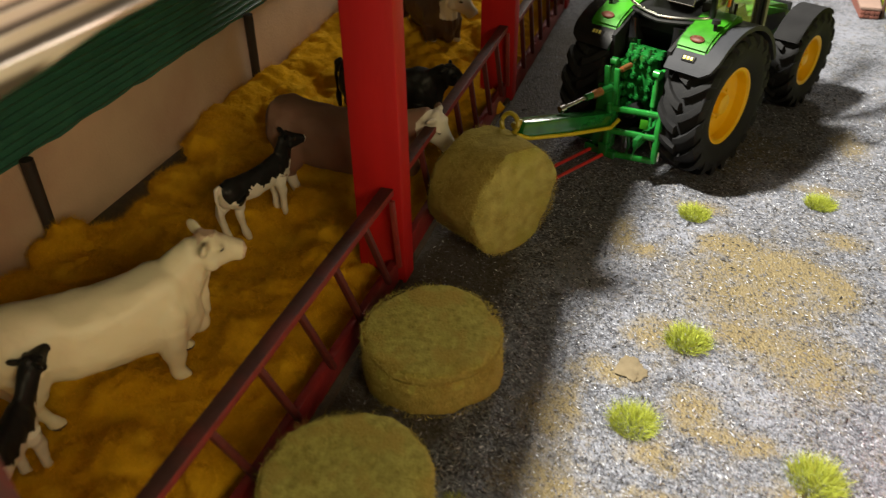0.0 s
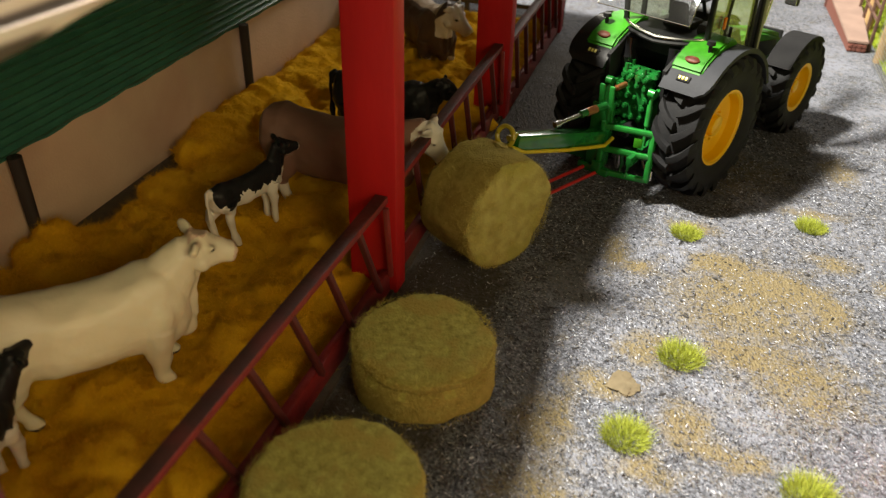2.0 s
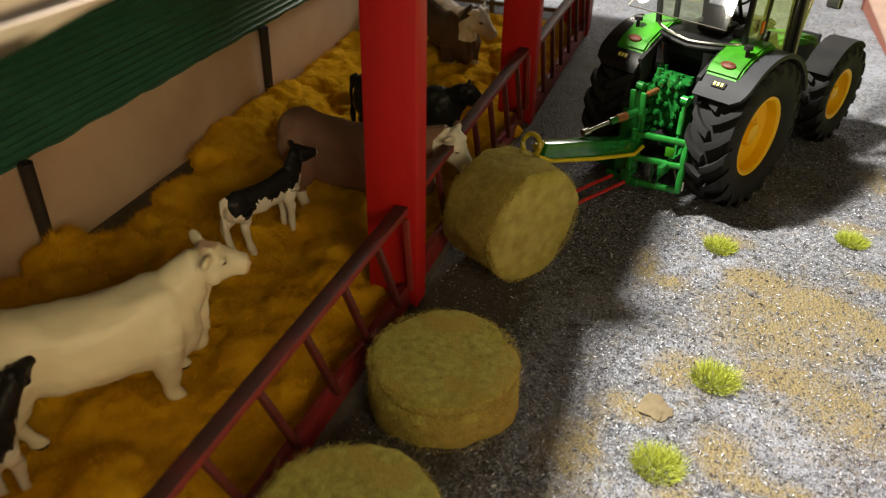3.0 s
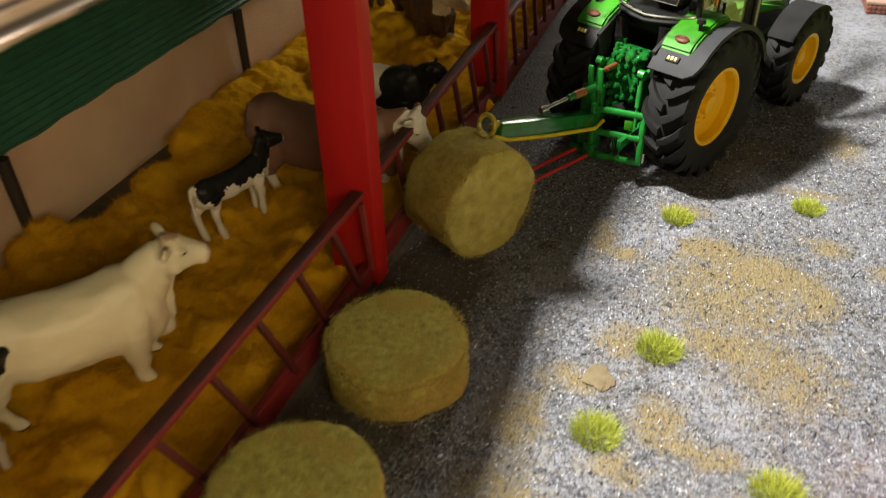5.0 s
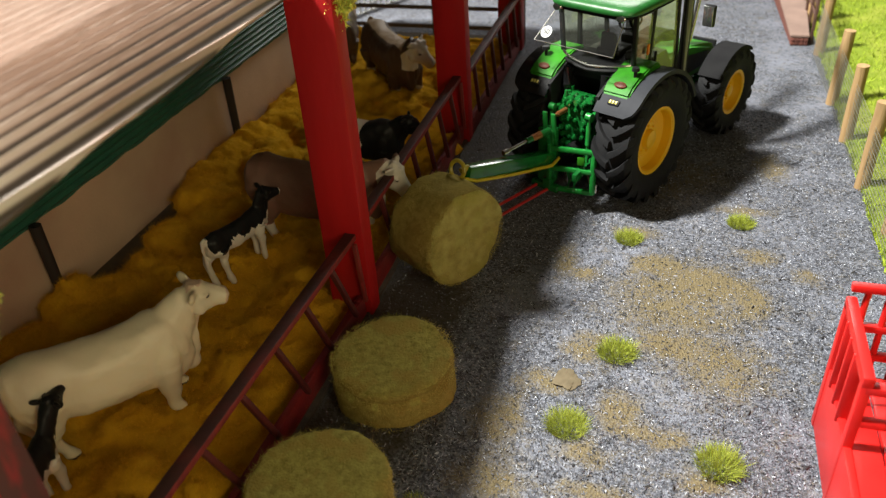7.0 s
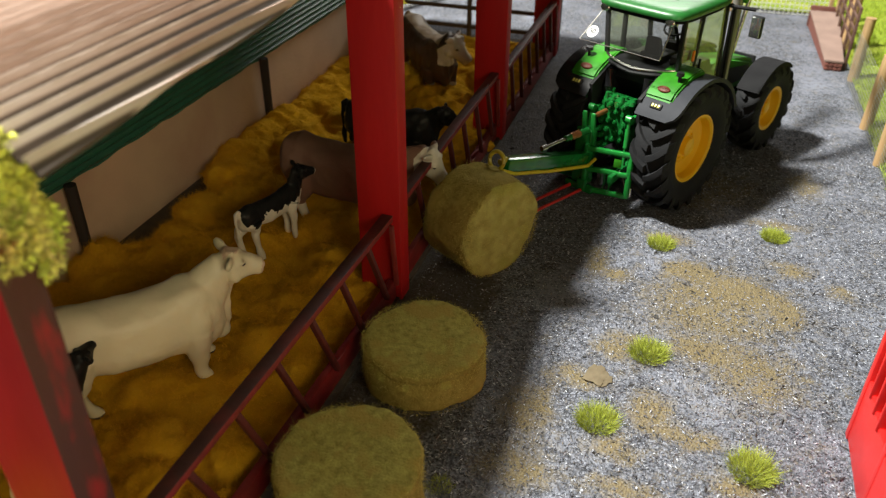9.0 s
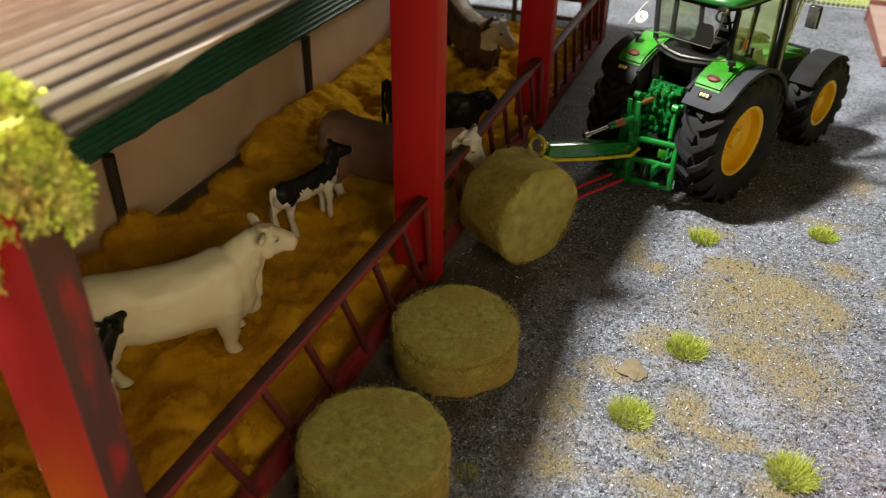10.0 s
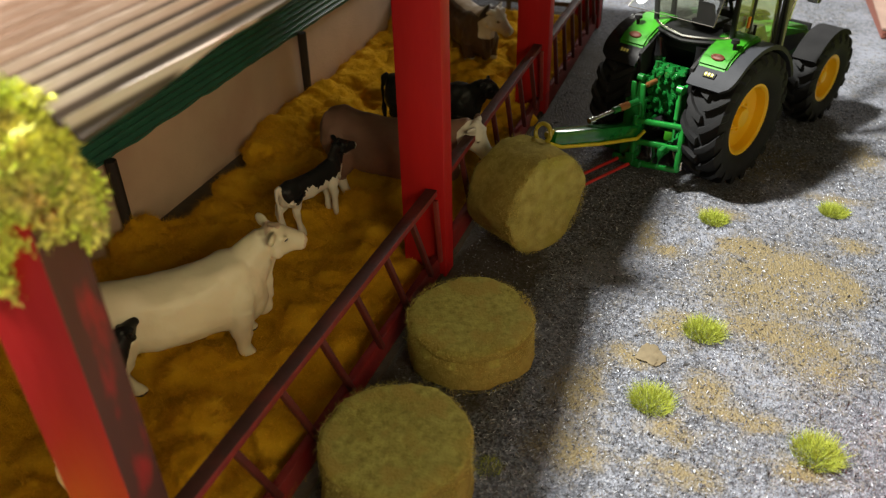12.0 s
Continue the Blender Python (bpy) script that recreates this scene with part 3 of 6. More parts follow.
def feed_barrier(y0, y1, x, label, n, lean=8.0, skew=0.0):
    """Dark top rail, slanting rungs and a red board at the foot."""
    t = thing("feed_barrier", x, y0, 0, skew, label, "feed barrier", "feed barriers")
    L = y1 - y0
    bm = bm_new()
    bar(bm, (-1.5, 0, 35), (-1.5, L, 35), 4.2, 2.4, (0, 0, 1), 0.3)
    rail = part("top_rail", bm, [M_RAIL, M_RAIL_TOP], t, "red rail with a darker brown top")
    for p in rail.data.polygons:
        p.material_index = 1 if p.normal.z > 0.6 else 0
    for k in range(n):
        y = L - (k + 0.80) * 20.2
        if y < 4:
            continue
        bm = bm_new()
        bar(bm, (-0.3, y - lean * 0.5, 34.2), (1.6, min(y + lean * 0.75, L - 1), 7.5), 1.7, 1.9, (1, 0, 0), 0.2)
        part("rung", bm, M_RUNG, t)
    bm = bm_new()
    box(bm, (-0.6, L / 2, 4.2), (2.8, L, 9.4), None, 0.4)
    part("foot_board", bm, M_FOOT, t, "red painted board along the ground")
    bm = bm_new()
    bar(bm, (1.2, L - 3.4, 34), (1.6, L - 1.2, 7.5), 1.5, 1.6, (1, 0, 0), 0.2)
    part("end_stile", bm, M_RAIL, t)


feed_barrier(77, 219.2, -83.6, "dark red feed barrier with slanting rungs between posts", 7, 8.0, -1.5)
feed_barrier(229, 368.2, -80.5, "dark red feed barrier with a cow reaching through", 7, 5)
feed_barrier(378, 506.2, -78, "dark red feed barrier behind the tractor", 9, 2)

bm = bm_new()
box(bm, (-205.5, 250, 36), (8, 560, 77), None, 0.4)
wall = tagged(link("wall_west", bm, M_WALL), "plain pinkish plaster barn back wall", "wall", kind="structure")


def cladding():
    """Green card above the plaster, ribbed along its length, with an uneven lower edge."""
    bm = bm_new()
    zs = np.arange(38, 75, 0.7)
    ys = np.arange(-30, 527, 6.0)
    rows_ = []
    for i, z in enumerate(zs):
        row = []
        for y in ys:
            zz = z + (noise.noise((y * 0.08, 0, 3)) * 1.1 + noise.noise((y * 0.3, 0, 1)) * 0.5 if i < 2 else 0)
            row.append(bm.verts.new((-199.6 + 0.75 * math.sin(z * math.tau / 2.8), y, zz)))
        rows_.append(row)
    for a, b in zip(rows_, rows_[1:]):
        for k in range(len(ys) - 1):
            bm.faces.new((a[k], a[k + 1], b[k + 1], b[k]))
    r = bmesh.ops.extrude_face_region(bm, geom=bm.faces[:])
    bmesh.ops.translate(bm, vec=(-1.4, 0, 0), verts=[g for g in r["geom"] if isinstance(g, bmesh.types.BMVert)])
    return bm


tagged(link("wall_cladding", cladding(), M_CLAD), "dark green corrugated sheet over the plaster wall", "wall", kind="structure")
# Unseen upper wall; its middle-bay stretch is added to block lamp light.
bm = bm_new()
box(bm, (-205.5, 178, 103), (8, 416, 55), None, 0.4)
tagged(link("wall_upper", bm, M_CLAD), "dark green upper barn wall, unseen and lengthened to block lamp light", "wall", kind="structure")

for y in (-90 + 144 * 1.0, 199, 343, 487):
    bm = bm_new()
    rod(bm, (0, 0, -2), (1.0, -1.2, 39), 1.9, 2.2, 10)
    for v in bm.verts:
        v.co.x += noise.noise(v.co * 0.12) * 0.5
    ob = tagged(link("wall_pole", bm, M_POLE), "dark brown round pole against the barn wall", "pole", "wall poles")
    ob.location = (-198.6 * MM, y * MM, 0)


RIB = 3.0


def roof_sheet(y0, y1, x0, x1):
    """Corrugated roof, ribs straight along the barn, its eave cut at a slant across them."""
    bm = bm_new()
    crest_of, eave_of = bm.verts.layers.float.new("crest"), bm.verts.layers.float.new("eave")
    eave_glare_of = bm.verts.layers.float.new("worn")
    top = max(x0, x1)
    xs_ = np.concatenate([np.arange(top, top - 30, -0.375), np.arange(top - 30, -236, -0.5)])
    vs = np.linspace(0, 1, 56)
    rows_ = []
    for xk in xs_:
        row = []
        for v in vs:
            x = min(xk, x0 + (x1 - x0) * v)
            u = (x0 + (x1 - x0) * v - x) / 0.97
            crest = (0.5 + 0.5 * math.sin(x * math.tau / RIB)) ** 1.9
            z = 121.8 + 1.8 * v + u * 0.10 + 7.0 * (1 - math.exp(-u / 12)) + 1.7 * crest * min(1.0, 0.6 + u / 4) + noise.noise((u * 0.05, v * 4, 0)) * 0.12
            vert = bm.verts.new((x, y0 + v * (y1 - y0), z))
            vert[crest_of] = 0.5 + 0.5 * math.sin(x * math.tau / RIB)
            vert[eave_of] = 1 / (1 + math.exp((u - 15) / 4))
            # Where crest glare is painted, strongest at the near end of the eave.
            vert[eave_glare_of] = vert[eave_of] * min(1.0, max(0.0, (165 - vert.co.y) / 60))
            row.append((vert, u))
        rows_.append(row)
    for a, b in zip(rows_, rows_[1:]):
        for i in range(len(vs) - 1):
            q = (a[i], a[i + 1], b[i + 1], b[i])
            u = sum(p[1] for p in q) / 4
            if u < 1e-6:
                continue
            bm.faces.new([p[0] for p in q])
    bmesh.ops.remove_doubles(bm, verts=bm.verts[:], dist=0.01)
    loose = [v for v in bm.verts if not v.link_faces]
    bmesh.ops.delete(bm, geom=loose, context="VERTS")
    r = bmesh.ops.extrude_face_region(bm, geom=bm.faces[:])
    bmesh.ops.translate(bm, vec=(0, 0, -0.8), verts=[g for g in r["geom"] if isinstance(g, bmesh.types.BMVert)])
    return bm


roof = thing("barn_roof", 0, 0, 0, 0, "corrugated rusty brown barn roof with glare painted pale along its eave", "roof", kind="structure")
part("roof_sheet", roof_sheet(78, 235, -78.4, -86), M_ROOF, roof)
bm = bm_new()
bar(bm, (-95, 87, 119.5), (-104, 233, 121), 5, 5, (0, 0, 1), 0.4)
part("eave_purlin", bm, M_POLE, roof)
bm = bm_new()
bar(bm, (-92, 224, 122.5), (-208, 224, 136), 5, 5, (0, 0, 1), 0.4)
part("rafter", bm, M_RED, roof)
bm = bm_new()
bar(bm, (-98, 90, 119.5), (-208, 90, 134), 5, 5, (0, 0, 1), 0.4)
part("rafter", bm, M_RED, roof)


def bush(name, x, y, z, rx, rz, n, seed, label):
    t = thing(name, x, y, z, 0, label, "plant")
    g = np.random.default_rng(seed)
    bm = bm_new()
    for k in range(7):
        a = g.uniform(0, math.tau)
        pipe(bm, [(0, 0, -rz * 0.9), (math.cos(a) * rx * 0.3, math.sin(a) * rx * 0.3, -rz * 0.2), (math.cos(a) * rx * 0.75, math.sin(a) * rx * 0.75, rz * g.uniform(0, 0.6))], 0.5, 5)
    part("twigs", bm, M_TWIG, t)
    d = g.normal(size=(n, 3))
    d /= np.linalg.norm(d, axis=1, keepdims=True)
    lump = np.array([noise.noise(Vector(p) * 2.2 + Vector((seed, 0, 0))) for p in d])
    rad = (g.random(n) ** 0.35) * (1 + 0.45 * lump)
    roots = d * rad[:, None] * np.array([rx, rx, rz])
    v, f = strands(roots, d + g.normal(size=(n, 3)) * 0.8, g.uniform(0.7, 1.7, n), 0.75, 0.5)
    sheet_mesh("crown", v, f, M_LEAF, "yellow-green foam foliage", parent=t)


# Unseen panel, its eave slanted to shade the bay, yard and tractor's left.
roof = thing("barn_roof", 0, 0, 0, 0, "unseen corrugated roof panel added over the middle bay to cast shade", "roof", kind="structure")
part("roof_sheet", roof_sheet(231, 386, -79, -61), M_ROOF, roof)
bm = bm_new()
bar(bm, (-100, 236, 120), (-96, 372, 121), 5, 5, (0, 0, 1), 0.4)
part("eave_purlin", bm, M_POLE, roof)
bm = bm_new()
bar(bm, (-92, 372, 122.5), (-208, 372, 136), 5, 5, (0, 0, 1), 0.4)
part("rafter", bm, M_RED, roof)


# Unseen panel, added to keep direct lamp light off the far straw.
roof = thing("barn_roof", 0, 0, 0, 0, "unseen corrugated roof panel added over the far bay to block lamp light", "roof", kind="structure")
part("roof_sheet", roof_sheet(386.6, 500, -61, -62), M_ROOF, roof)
bm = bm_new()
bar(bm, (-92, 494, 122.5), (-208, 494, 136), 5, 5, (0, 0, 1), 0.4)
part("rafter", bm, M_RED, roof)


bush("climbing_bush", -92.5, 74, 114, 11.5, 16, 32000, 5, "yellow-green bush on top of the worn red post")
bush("climbing_bush", -80.5, 227, 120, 6.5, 13, 11000, 9, "olive creeper hanging from the red post top")


def straw_height(x, y):
    n = 0.5 + 0.5 * noise.noise((x * 0.045, y * 0.045, 0.5))
    m = 0.5 + 0.5 * noise.noise((x * 0.13, y * 0.13, 2.5))
    s = noise.noise((x * 0.5, y * 0.5, 7.5))
    edge = max(0.0, min(1.0, (-160 - x) / 30))
    far = max(0.0, min(1.0, (y - 330) / 60))
    h = 1.0 + 3.0 * n * m + (1.5 * n + 1.5 * m) * edge * (0.55 + 0.45 * m) + 2 * far * m
    lane = max(0.0, min(1.0, (x + 199) / 5))
    return h * (0.25 + 0.75 * lane) + 0.35 * s


g = np.random.default_rng(11)
sx, sy = np.arange(-200, -80.5, 1.3), np.arange(20, 520, 1.3)
SX, SY = np.meshgrid(sx, sy)
SZ = np.array([straw_height(a, b) for a, b in zip(SX.ravel(), SY.ravel())]).reshape(SX.shape)
WOB = np.array([noise.noise((a * 0.16, b * 0.16, 9.0)) + 0.7 * noise.noise((a * 0.38, b * 0.38, 3.0)) + 0.4 * noise.noise((a * 0.9, b * 0.9, 5.0)) for a, b in zip(SX.ravel(), SY.ravel())]).reshape(SX.shape)


def puff(x, y, r, lift):
    """Raises the straw into a soft round puff."""
    global SZ
    i0, i1 = np.searchsorted(sx, (x - r, x + r))
    j0, j1 = np.searchsorted(sy, (y - r, y + r))
    if i1 <= i0 or j1 <= j0:
        return
    w = np.s_[j0:j1, i0:i1]
    d2 = ((SX[w] - x) ** 2 + (SY[w] - y) ** 2) / (r * r * (1 + 0.30 * WOB[w]))
    SZ[w] = np.maximum(SZ[w], lift + r * 0.85 * np.sqrt(np.clip(1 - d2, 0, 1)) - 2.5 * (d2 > 1) - 1.0)


for k in range(60):
    puff(g.uniform(-172, -88), g.uniform(60, 500), g.uniform(5, 10), g.uniform(-5.0, -1.5))
patchy = np.clip(1 - np.abs(SY - 246) / 44, 0, 1) * np.clip((-186 - SX) / 5 + 2.0 * WOB, 0, 1)
SZ = SZ - 5.0 * np.minimum(1, patchy * 3)
SZ = SZ + 0.35 * WOB


def straw_puffs():
    """Soft round wool puffs, thick along the wall and in the far bay."""
    g = np.random.default_rng(23)
    bm = bm_new()
    bmesh.ops.create_icosphere(bm, subdivisions=3, radius=1)
    ball = np.array([v.co[:] for v in bm.verts])
    tri = np.array([[v.index for v in f.verts] for f in bm.faces])
    bm.free()
    nx_, ny_ = len(sx), len(sy)
    top = np.stack([SX.ravel(), SY.ravel(), SZ.ravel()], 1)
    low = top * np.array([1, 1, 0]) - np.array([0, 0, 7.5])
    m_ = nx_ * ny_
    skin = []
    for j in range(ny_ - 1):
        for i in range(nx_ - 1):
            q = (j * nx_ + i, j * nx_ + i + 1, (j + 1) * nx_ + i + 1, (j + 1) * nx_ + i)
            skin += [(q[0], q[1], q[2]), (q[0], q[2], q[3]), (q[2] + m_, q[1] + m_, q[0] + m_), (q[3] + m_, q[2] + m_, q[0] + m_)]
    rim = [j * nx_ for j in range(ny_)] + [(ny_ - 1) * nx_ + i for i in range(1, nx_)] + [j * nx_ + nx_ - 1 for j in range(ny_ - 2, -1, -1)] + [i for i in range(nx_ - 2, 0, -1)]
    for p, q in zip(rim, rim[1:] + rim[:1]):
        skin += [(p, q, q + m_), (p, q + m_, p + m_)]
    vs, fs = [top, low], [np.array(skin)]
    k = 2 * m_
    for i in range(520):
        if i < 140:
            x, y, r, z = -199 + 27 * g.random() ** 1.3, g.uniform(60, 512), g.uniform(5.5, 11.0), 0.0
            z = g.uniform(0, 5.0) * (1 if x < -185 else 0.4)
        elif i < 215:
            x, y, r, z = g.uniform(-190, -90), g.uniform(335, 510), g.uniform(8, 14), g.uniform(-4, 1.5)
        else:
            x, y, r, z = g.uniform(-180, -90), g.uniform(62, 350), g.uniform(5.0, 9.5), g.uniform(-3.2, 1.0)
        if abs(y - 244) < 32 and x - r < -191:
            continue
        if i >= 215 and min(math.hypot(x + 125, y - 163), math.hypot(x + 150, y - 133)) < r + 6:
            continue
        x = max(x, -200 + r * 0.9)
        o = Vector((i * 3.1, i * 1.7, 0))
        d = np.array([0.34 * noise.noise(Vector(p) * 1.6 + o) + 0.22 * noise.noise(Vector(p) * 3.7 + o) + 0.10 * noise.noise(Vector(p) * 9.0 + o) for p in ball.tolist()])
        flat = g.uniform(0.65, 0.9) if i < 215 else g.uniform(0.55, 0.8)
        v = ball * (1 + d)[:, None] * np.array([r * g.uniform(0.9, 1.2), r * g.uniform(0.9, 1.2), r * flat]) + np.array([x, y, z + 1.0])
        vs.append(v)
        fs.append(tri + k)
        k += len(v)
    me = bpy.data.meshes.new("heap")
    me.from_pydata(np.concatenate(vs).tolist(), [], np.concatenate(fs).tolist())
    tmp = new("heap", me)
    rm = tmp.modifiers.new("remesh", "REMESH")
    rm.mode, rm.voxel_size = "VOXEL", 1.1
    sm = tmp.modifiers.new("smooth", "SMOOTH")
    sm.factor, sm.iterations = 0.5, 9
    done = bpy.data.meshes.new_from_object(tmp.evaluated_get(bpy.context.evaluated_depsgraph_get()))
    bpy.data.objects.remove(tmp)
    bpy.data.meshes.remove(me)
    # keep the one connected mass
    ends = np.empty(len(done.edges) * 2, np.int32)
    done.edges.foreach_get("vertices", ends)
    ends = ends.reshape(-1, 2)
    tag = np.arange(len(done.vertices))
    while True:
        low = np.minimum(tag[ends[:, 0]], tag[ends[:, 1]])
        nxt = tag.copy()
        np.minimum.at(nxt, ends[:, 0], low)
        np.minimum.at(nxt, ends[:, 1], low)
        nxt = nxt[nxt]
        if (nxt == tag).all():
            break
        tag = nxt
    bm = bm_new()
    bm.from_mesh(done)
    main = np.bincount(tag).argmax()
    bmesh.ops.delete(bm, geom=[v for v, k in zip(bm.verts, tag.tolist()) if k != main], context="VERTS")
    bm.to_mesh(done)
    bm.free()
    nv = len(done.vertices)
    co, no = np.empty(nv * 3, np.float32), np.empty(nv * 3, np.float32)
    done.vertices.foreach_get("co", co)
    done.vertex_normals.foreach_get("vector", no)
    co, no = co.reshape(-1, 3), no.reshape(-1, 3)
    w = np.array([noise.noise((a * 0.28, b * 0.28, c * 0.28)) * 0.9 + noise.noise((a * 0.7, b * 0.7, c * 0.7)) * 0.5 for a, b, c in co.tolist()], np.float32)
    done.vertices.foreach_set("co", ((co + no * w[:, None]) * MM).ravel())
    done.materials.clear()
    done.materials.append(M_STRAW)
    done.shade_smooth()
    return done, co + no * w[:, None], no


heap, hco, hno = straw_puffs()
tagged(new("straw_bedding", heap), "fluffy golden straw wool bedding heaped against the wall", "straw", kind="stuff")
g = np.random.default_rng(13)
pick_ = np.where((hno[:, 2] > 0.05) & (hco[:, 1] > 62) & (hco[:, 1] < 512) & (hco[:, 0] < -81))[0]
near_ = pick_[hco[pick_, 1] < 300]
pick_ = np.concatenate([g.choice(near_, 150000), g.choice(pick_, 90000)])
n = len(pick_)
v, f = strands(hco[pick_] + g.normal(0, 0.35, (n, 3)) - hno[pick_] * 0.3, hno[pick_] * 0.55 + g.normal(size=(n, 3)) * 0.6, g.uniform(0.7, 2.6, n), 0.075, 0.9)
sheet_mesh("straw_fluff", v, f, M_STRAWF, "loose golden straw fibres on the bedding", "straw", "stuff")
bm = bm_new()
box(bm, (-140, 250, 0.1), (124, 560, 1.4))
tagged(link("barn_floor", bm, M_HUMUS), "dark earth floor under the straw", "floor", kind="structure")

# far gate bars across the barn's end
gate = thing("barn_end_gate", -140, 521, 0, 0, "brown tubular gate across the barn end", "gate")
for z in (9, 22, 35):
    bm = bm_new()
    rod(bm, (-62, 0, z), (63, 0, z), 1.5, None, 10)
    part("bar", bm, M_BAR, gate)
for x in (-62, 0.0, 62):
    bm = bm_new()
    rod(bm, (x, 0, -0.5), (x, 0, 38), 1.7, None, 10)
    part("gate_post", bm, M_BAR, gate)


# ---------------------------------------------------------------- bales
def bale(name, x, y, z, r, h, rot, seed, label, squash=1.0, face=None, groove=True):
    t = thing(name, x, y, z, 0, label, "hay bale", "round hay bales")
    t.matrix_world = Matrix.Translation((x * MM, y * MM, z * MM)) @ rot
    bm = bm_new()
    prof = []
    e = 2.2
    for k in range(9):
        prof.append((max(r * 0.02, (r - e) * k / 8), -h / 2))
    for k in range(1, 5):
        a = k / 5 * math.pi / 2
        prof.append((r - e + e * math.sin(a), -h / 2 + e - e * math.cos(a)))
    for k in range(7):
        prof.append((r - (1.1 if groove and k == 5 else 0.0), -h / 2 + e + (h - 2 * e) * k / 6))
    for k in range(1, 5):
        a = k / 5 * math.pi / 2
        prof.append((r - e + e * math.cos(a), h / 2 - e + e * math.sin(a)))
    for k in range(9):
        prof.append((max(r * 0.02, (r - e) * (8 - k) / 8), h / 2))
    lathe(bm, prof, "Z", 72)
    o = Vector((seed * 7.7, 0, 0))
    for v in bm.verts:
        d = noise.noise(v.co * 0.09 + o) * 1.5 + noise.noise(v.co * 0.35 + o) * 0.6 + noise.noise(v.co * 1.1 + o) * 0.25
        out = Vector((v.co.x, v.co.y, 0)).normalized() * min(1, Vector((v.co.x, v.co.y)).length / r) + Vector((0, 0, v.co.z / h))
        v.co += out * d
        v.co.y *= squash
    body = part("felt_body", bm, [M_HAY, face or M_HAY_TOP], t)
    for p in body.data.polygons:
        p.material_index = 1 if p.normal.z > 0.6 else 0
    g = np.random.default_rng(seed)
    n = 17000
    a = g.uniform(0, math.tau, n)
    q = np.sqrt(g.random(n)) * r
    top = g.random(n)
    pos = np.stack([q * np.cos(a), q * np.sin(a) * squash, np.full(n, h / 2)], 1)
    nor = np.stack([0 * a, 0 * a, 0 * a + 1], 1)
    sidev = top < 0.42
    pos[sidev] = np.stack([r * np.cos(a), r * np.sin(a) * squash, g.uniform(-h / 2, h / 2, n)], 1)[sidev]
    nor[sidev] = np.stack([np.cos(a), np.sin(a), 0 * a], 1)[sidev]
    v, f = strands(pos - nor * 0.35, nor * 0.4 + g.normal(size=(n, 3)) * 0.75, g.uniform(0.4, 1.3, n) * g.choice([1.0, 1.0, 1.0, 1.7], n), 0.075, 0.9)
    sheet_mesh("hay_fuzz", v, f, M_HAYF, parent=t)
    return t


I4 = Matrix.Identity(4)
bale("round_bale", -57, 127.0, 9.2, 19.8, 18.4, I4, 1, "flat-lying round hay bale along the feed barrier")
bale("round_bale", -55.5, 183.5, 7.8, 20.0, 15.6, pose(0, 0, 0, 0, 0, 20), 2, "flat-lying round hay bale beside the red post", 0.99)
bale("round_bale", -57.0, 255.0, 19.0, 19.7, 24, pose(0, 0, 0, 90, 0, 57), 3, "round hay bale standing on its rim under the green boom", 1.0, M_HAY_FACE, False)


# ---------------------------------------------------------------- figurines
def hull(bm, stations, seg=22, power=2.0):
    """A closed skin through oval stations: (centre, side way, up way, half width, half height)."""
    rings = []
    for c, side, up, w, h in stations:
        ring = []
        for k in range(seg):
            a = k * math.tau / seg
            u, v = math.cos(a), math.sin(a)
            u, v = math.copysign(abs(u) ** (2 / power), u), math.copysign(abs(v) ** (2 / power), v)
            ring.append(bm.verts.new(c + side * u * w + up * v * h))
        rings.append(ring)
    for p, q in zip(rings, rings[1:]):
        for k in range(seg):
            bm.faces.new((p[k], p[(k + 1) % seg], q[(k + 1) % seg], q[k]))
    bm.faces.new(rings[0][::-1])
    bm.faces.new(rings[-1])


def blob(bm, c, size, rot=None):
    m = Matrix.Translation(c) @ (rot.to_4x4() if rot else Matrix.Identity(4)) @ Matrix.Diagonal((*size, 1))
    bmesh.ops.create_uvsphere(bm, u_segments=16, v_segments=10, radius=1, matrix=m)


def limb(bm, pts):
    """A leg or tail: an oval skin round a chain of (x, y, z, radius)."""
    ps = [Vector(p[:3]) for p in pts]
    st = []
    for i, p in enumerate(ps):
        d = (ps[min(i + 1, len(ps) - 1)] - ps[max(i - 1, 0)]).normalized()
        side = Vector((1, 0, 0)) - d * d.x
        side.normalize()
        st.append((p, side, d.cross(side), pts[i][3] * 0.9, pts[i][3]))
    hull(bm, st, 14)


TRUNK = [(-32.0, 33.0, 21.0, 4.2), (-29.5, 36.0, 16.0, 8.0), (-24.0, 37.0, 13.5, 9.4), (-16.0, 35.2, 12.2, 9.3), (-6.0, 33.6, 10.6, 10.2), (4.0, 33.8, 10.2, 9.9),
         (12.0, 35.2, 10.0, 9.2), (17.0, 35.4, 10.4, 8.2), (21.0, 34.0, 12.0, 6.2), (23.5, 31.0, 15.0, 3.6)]


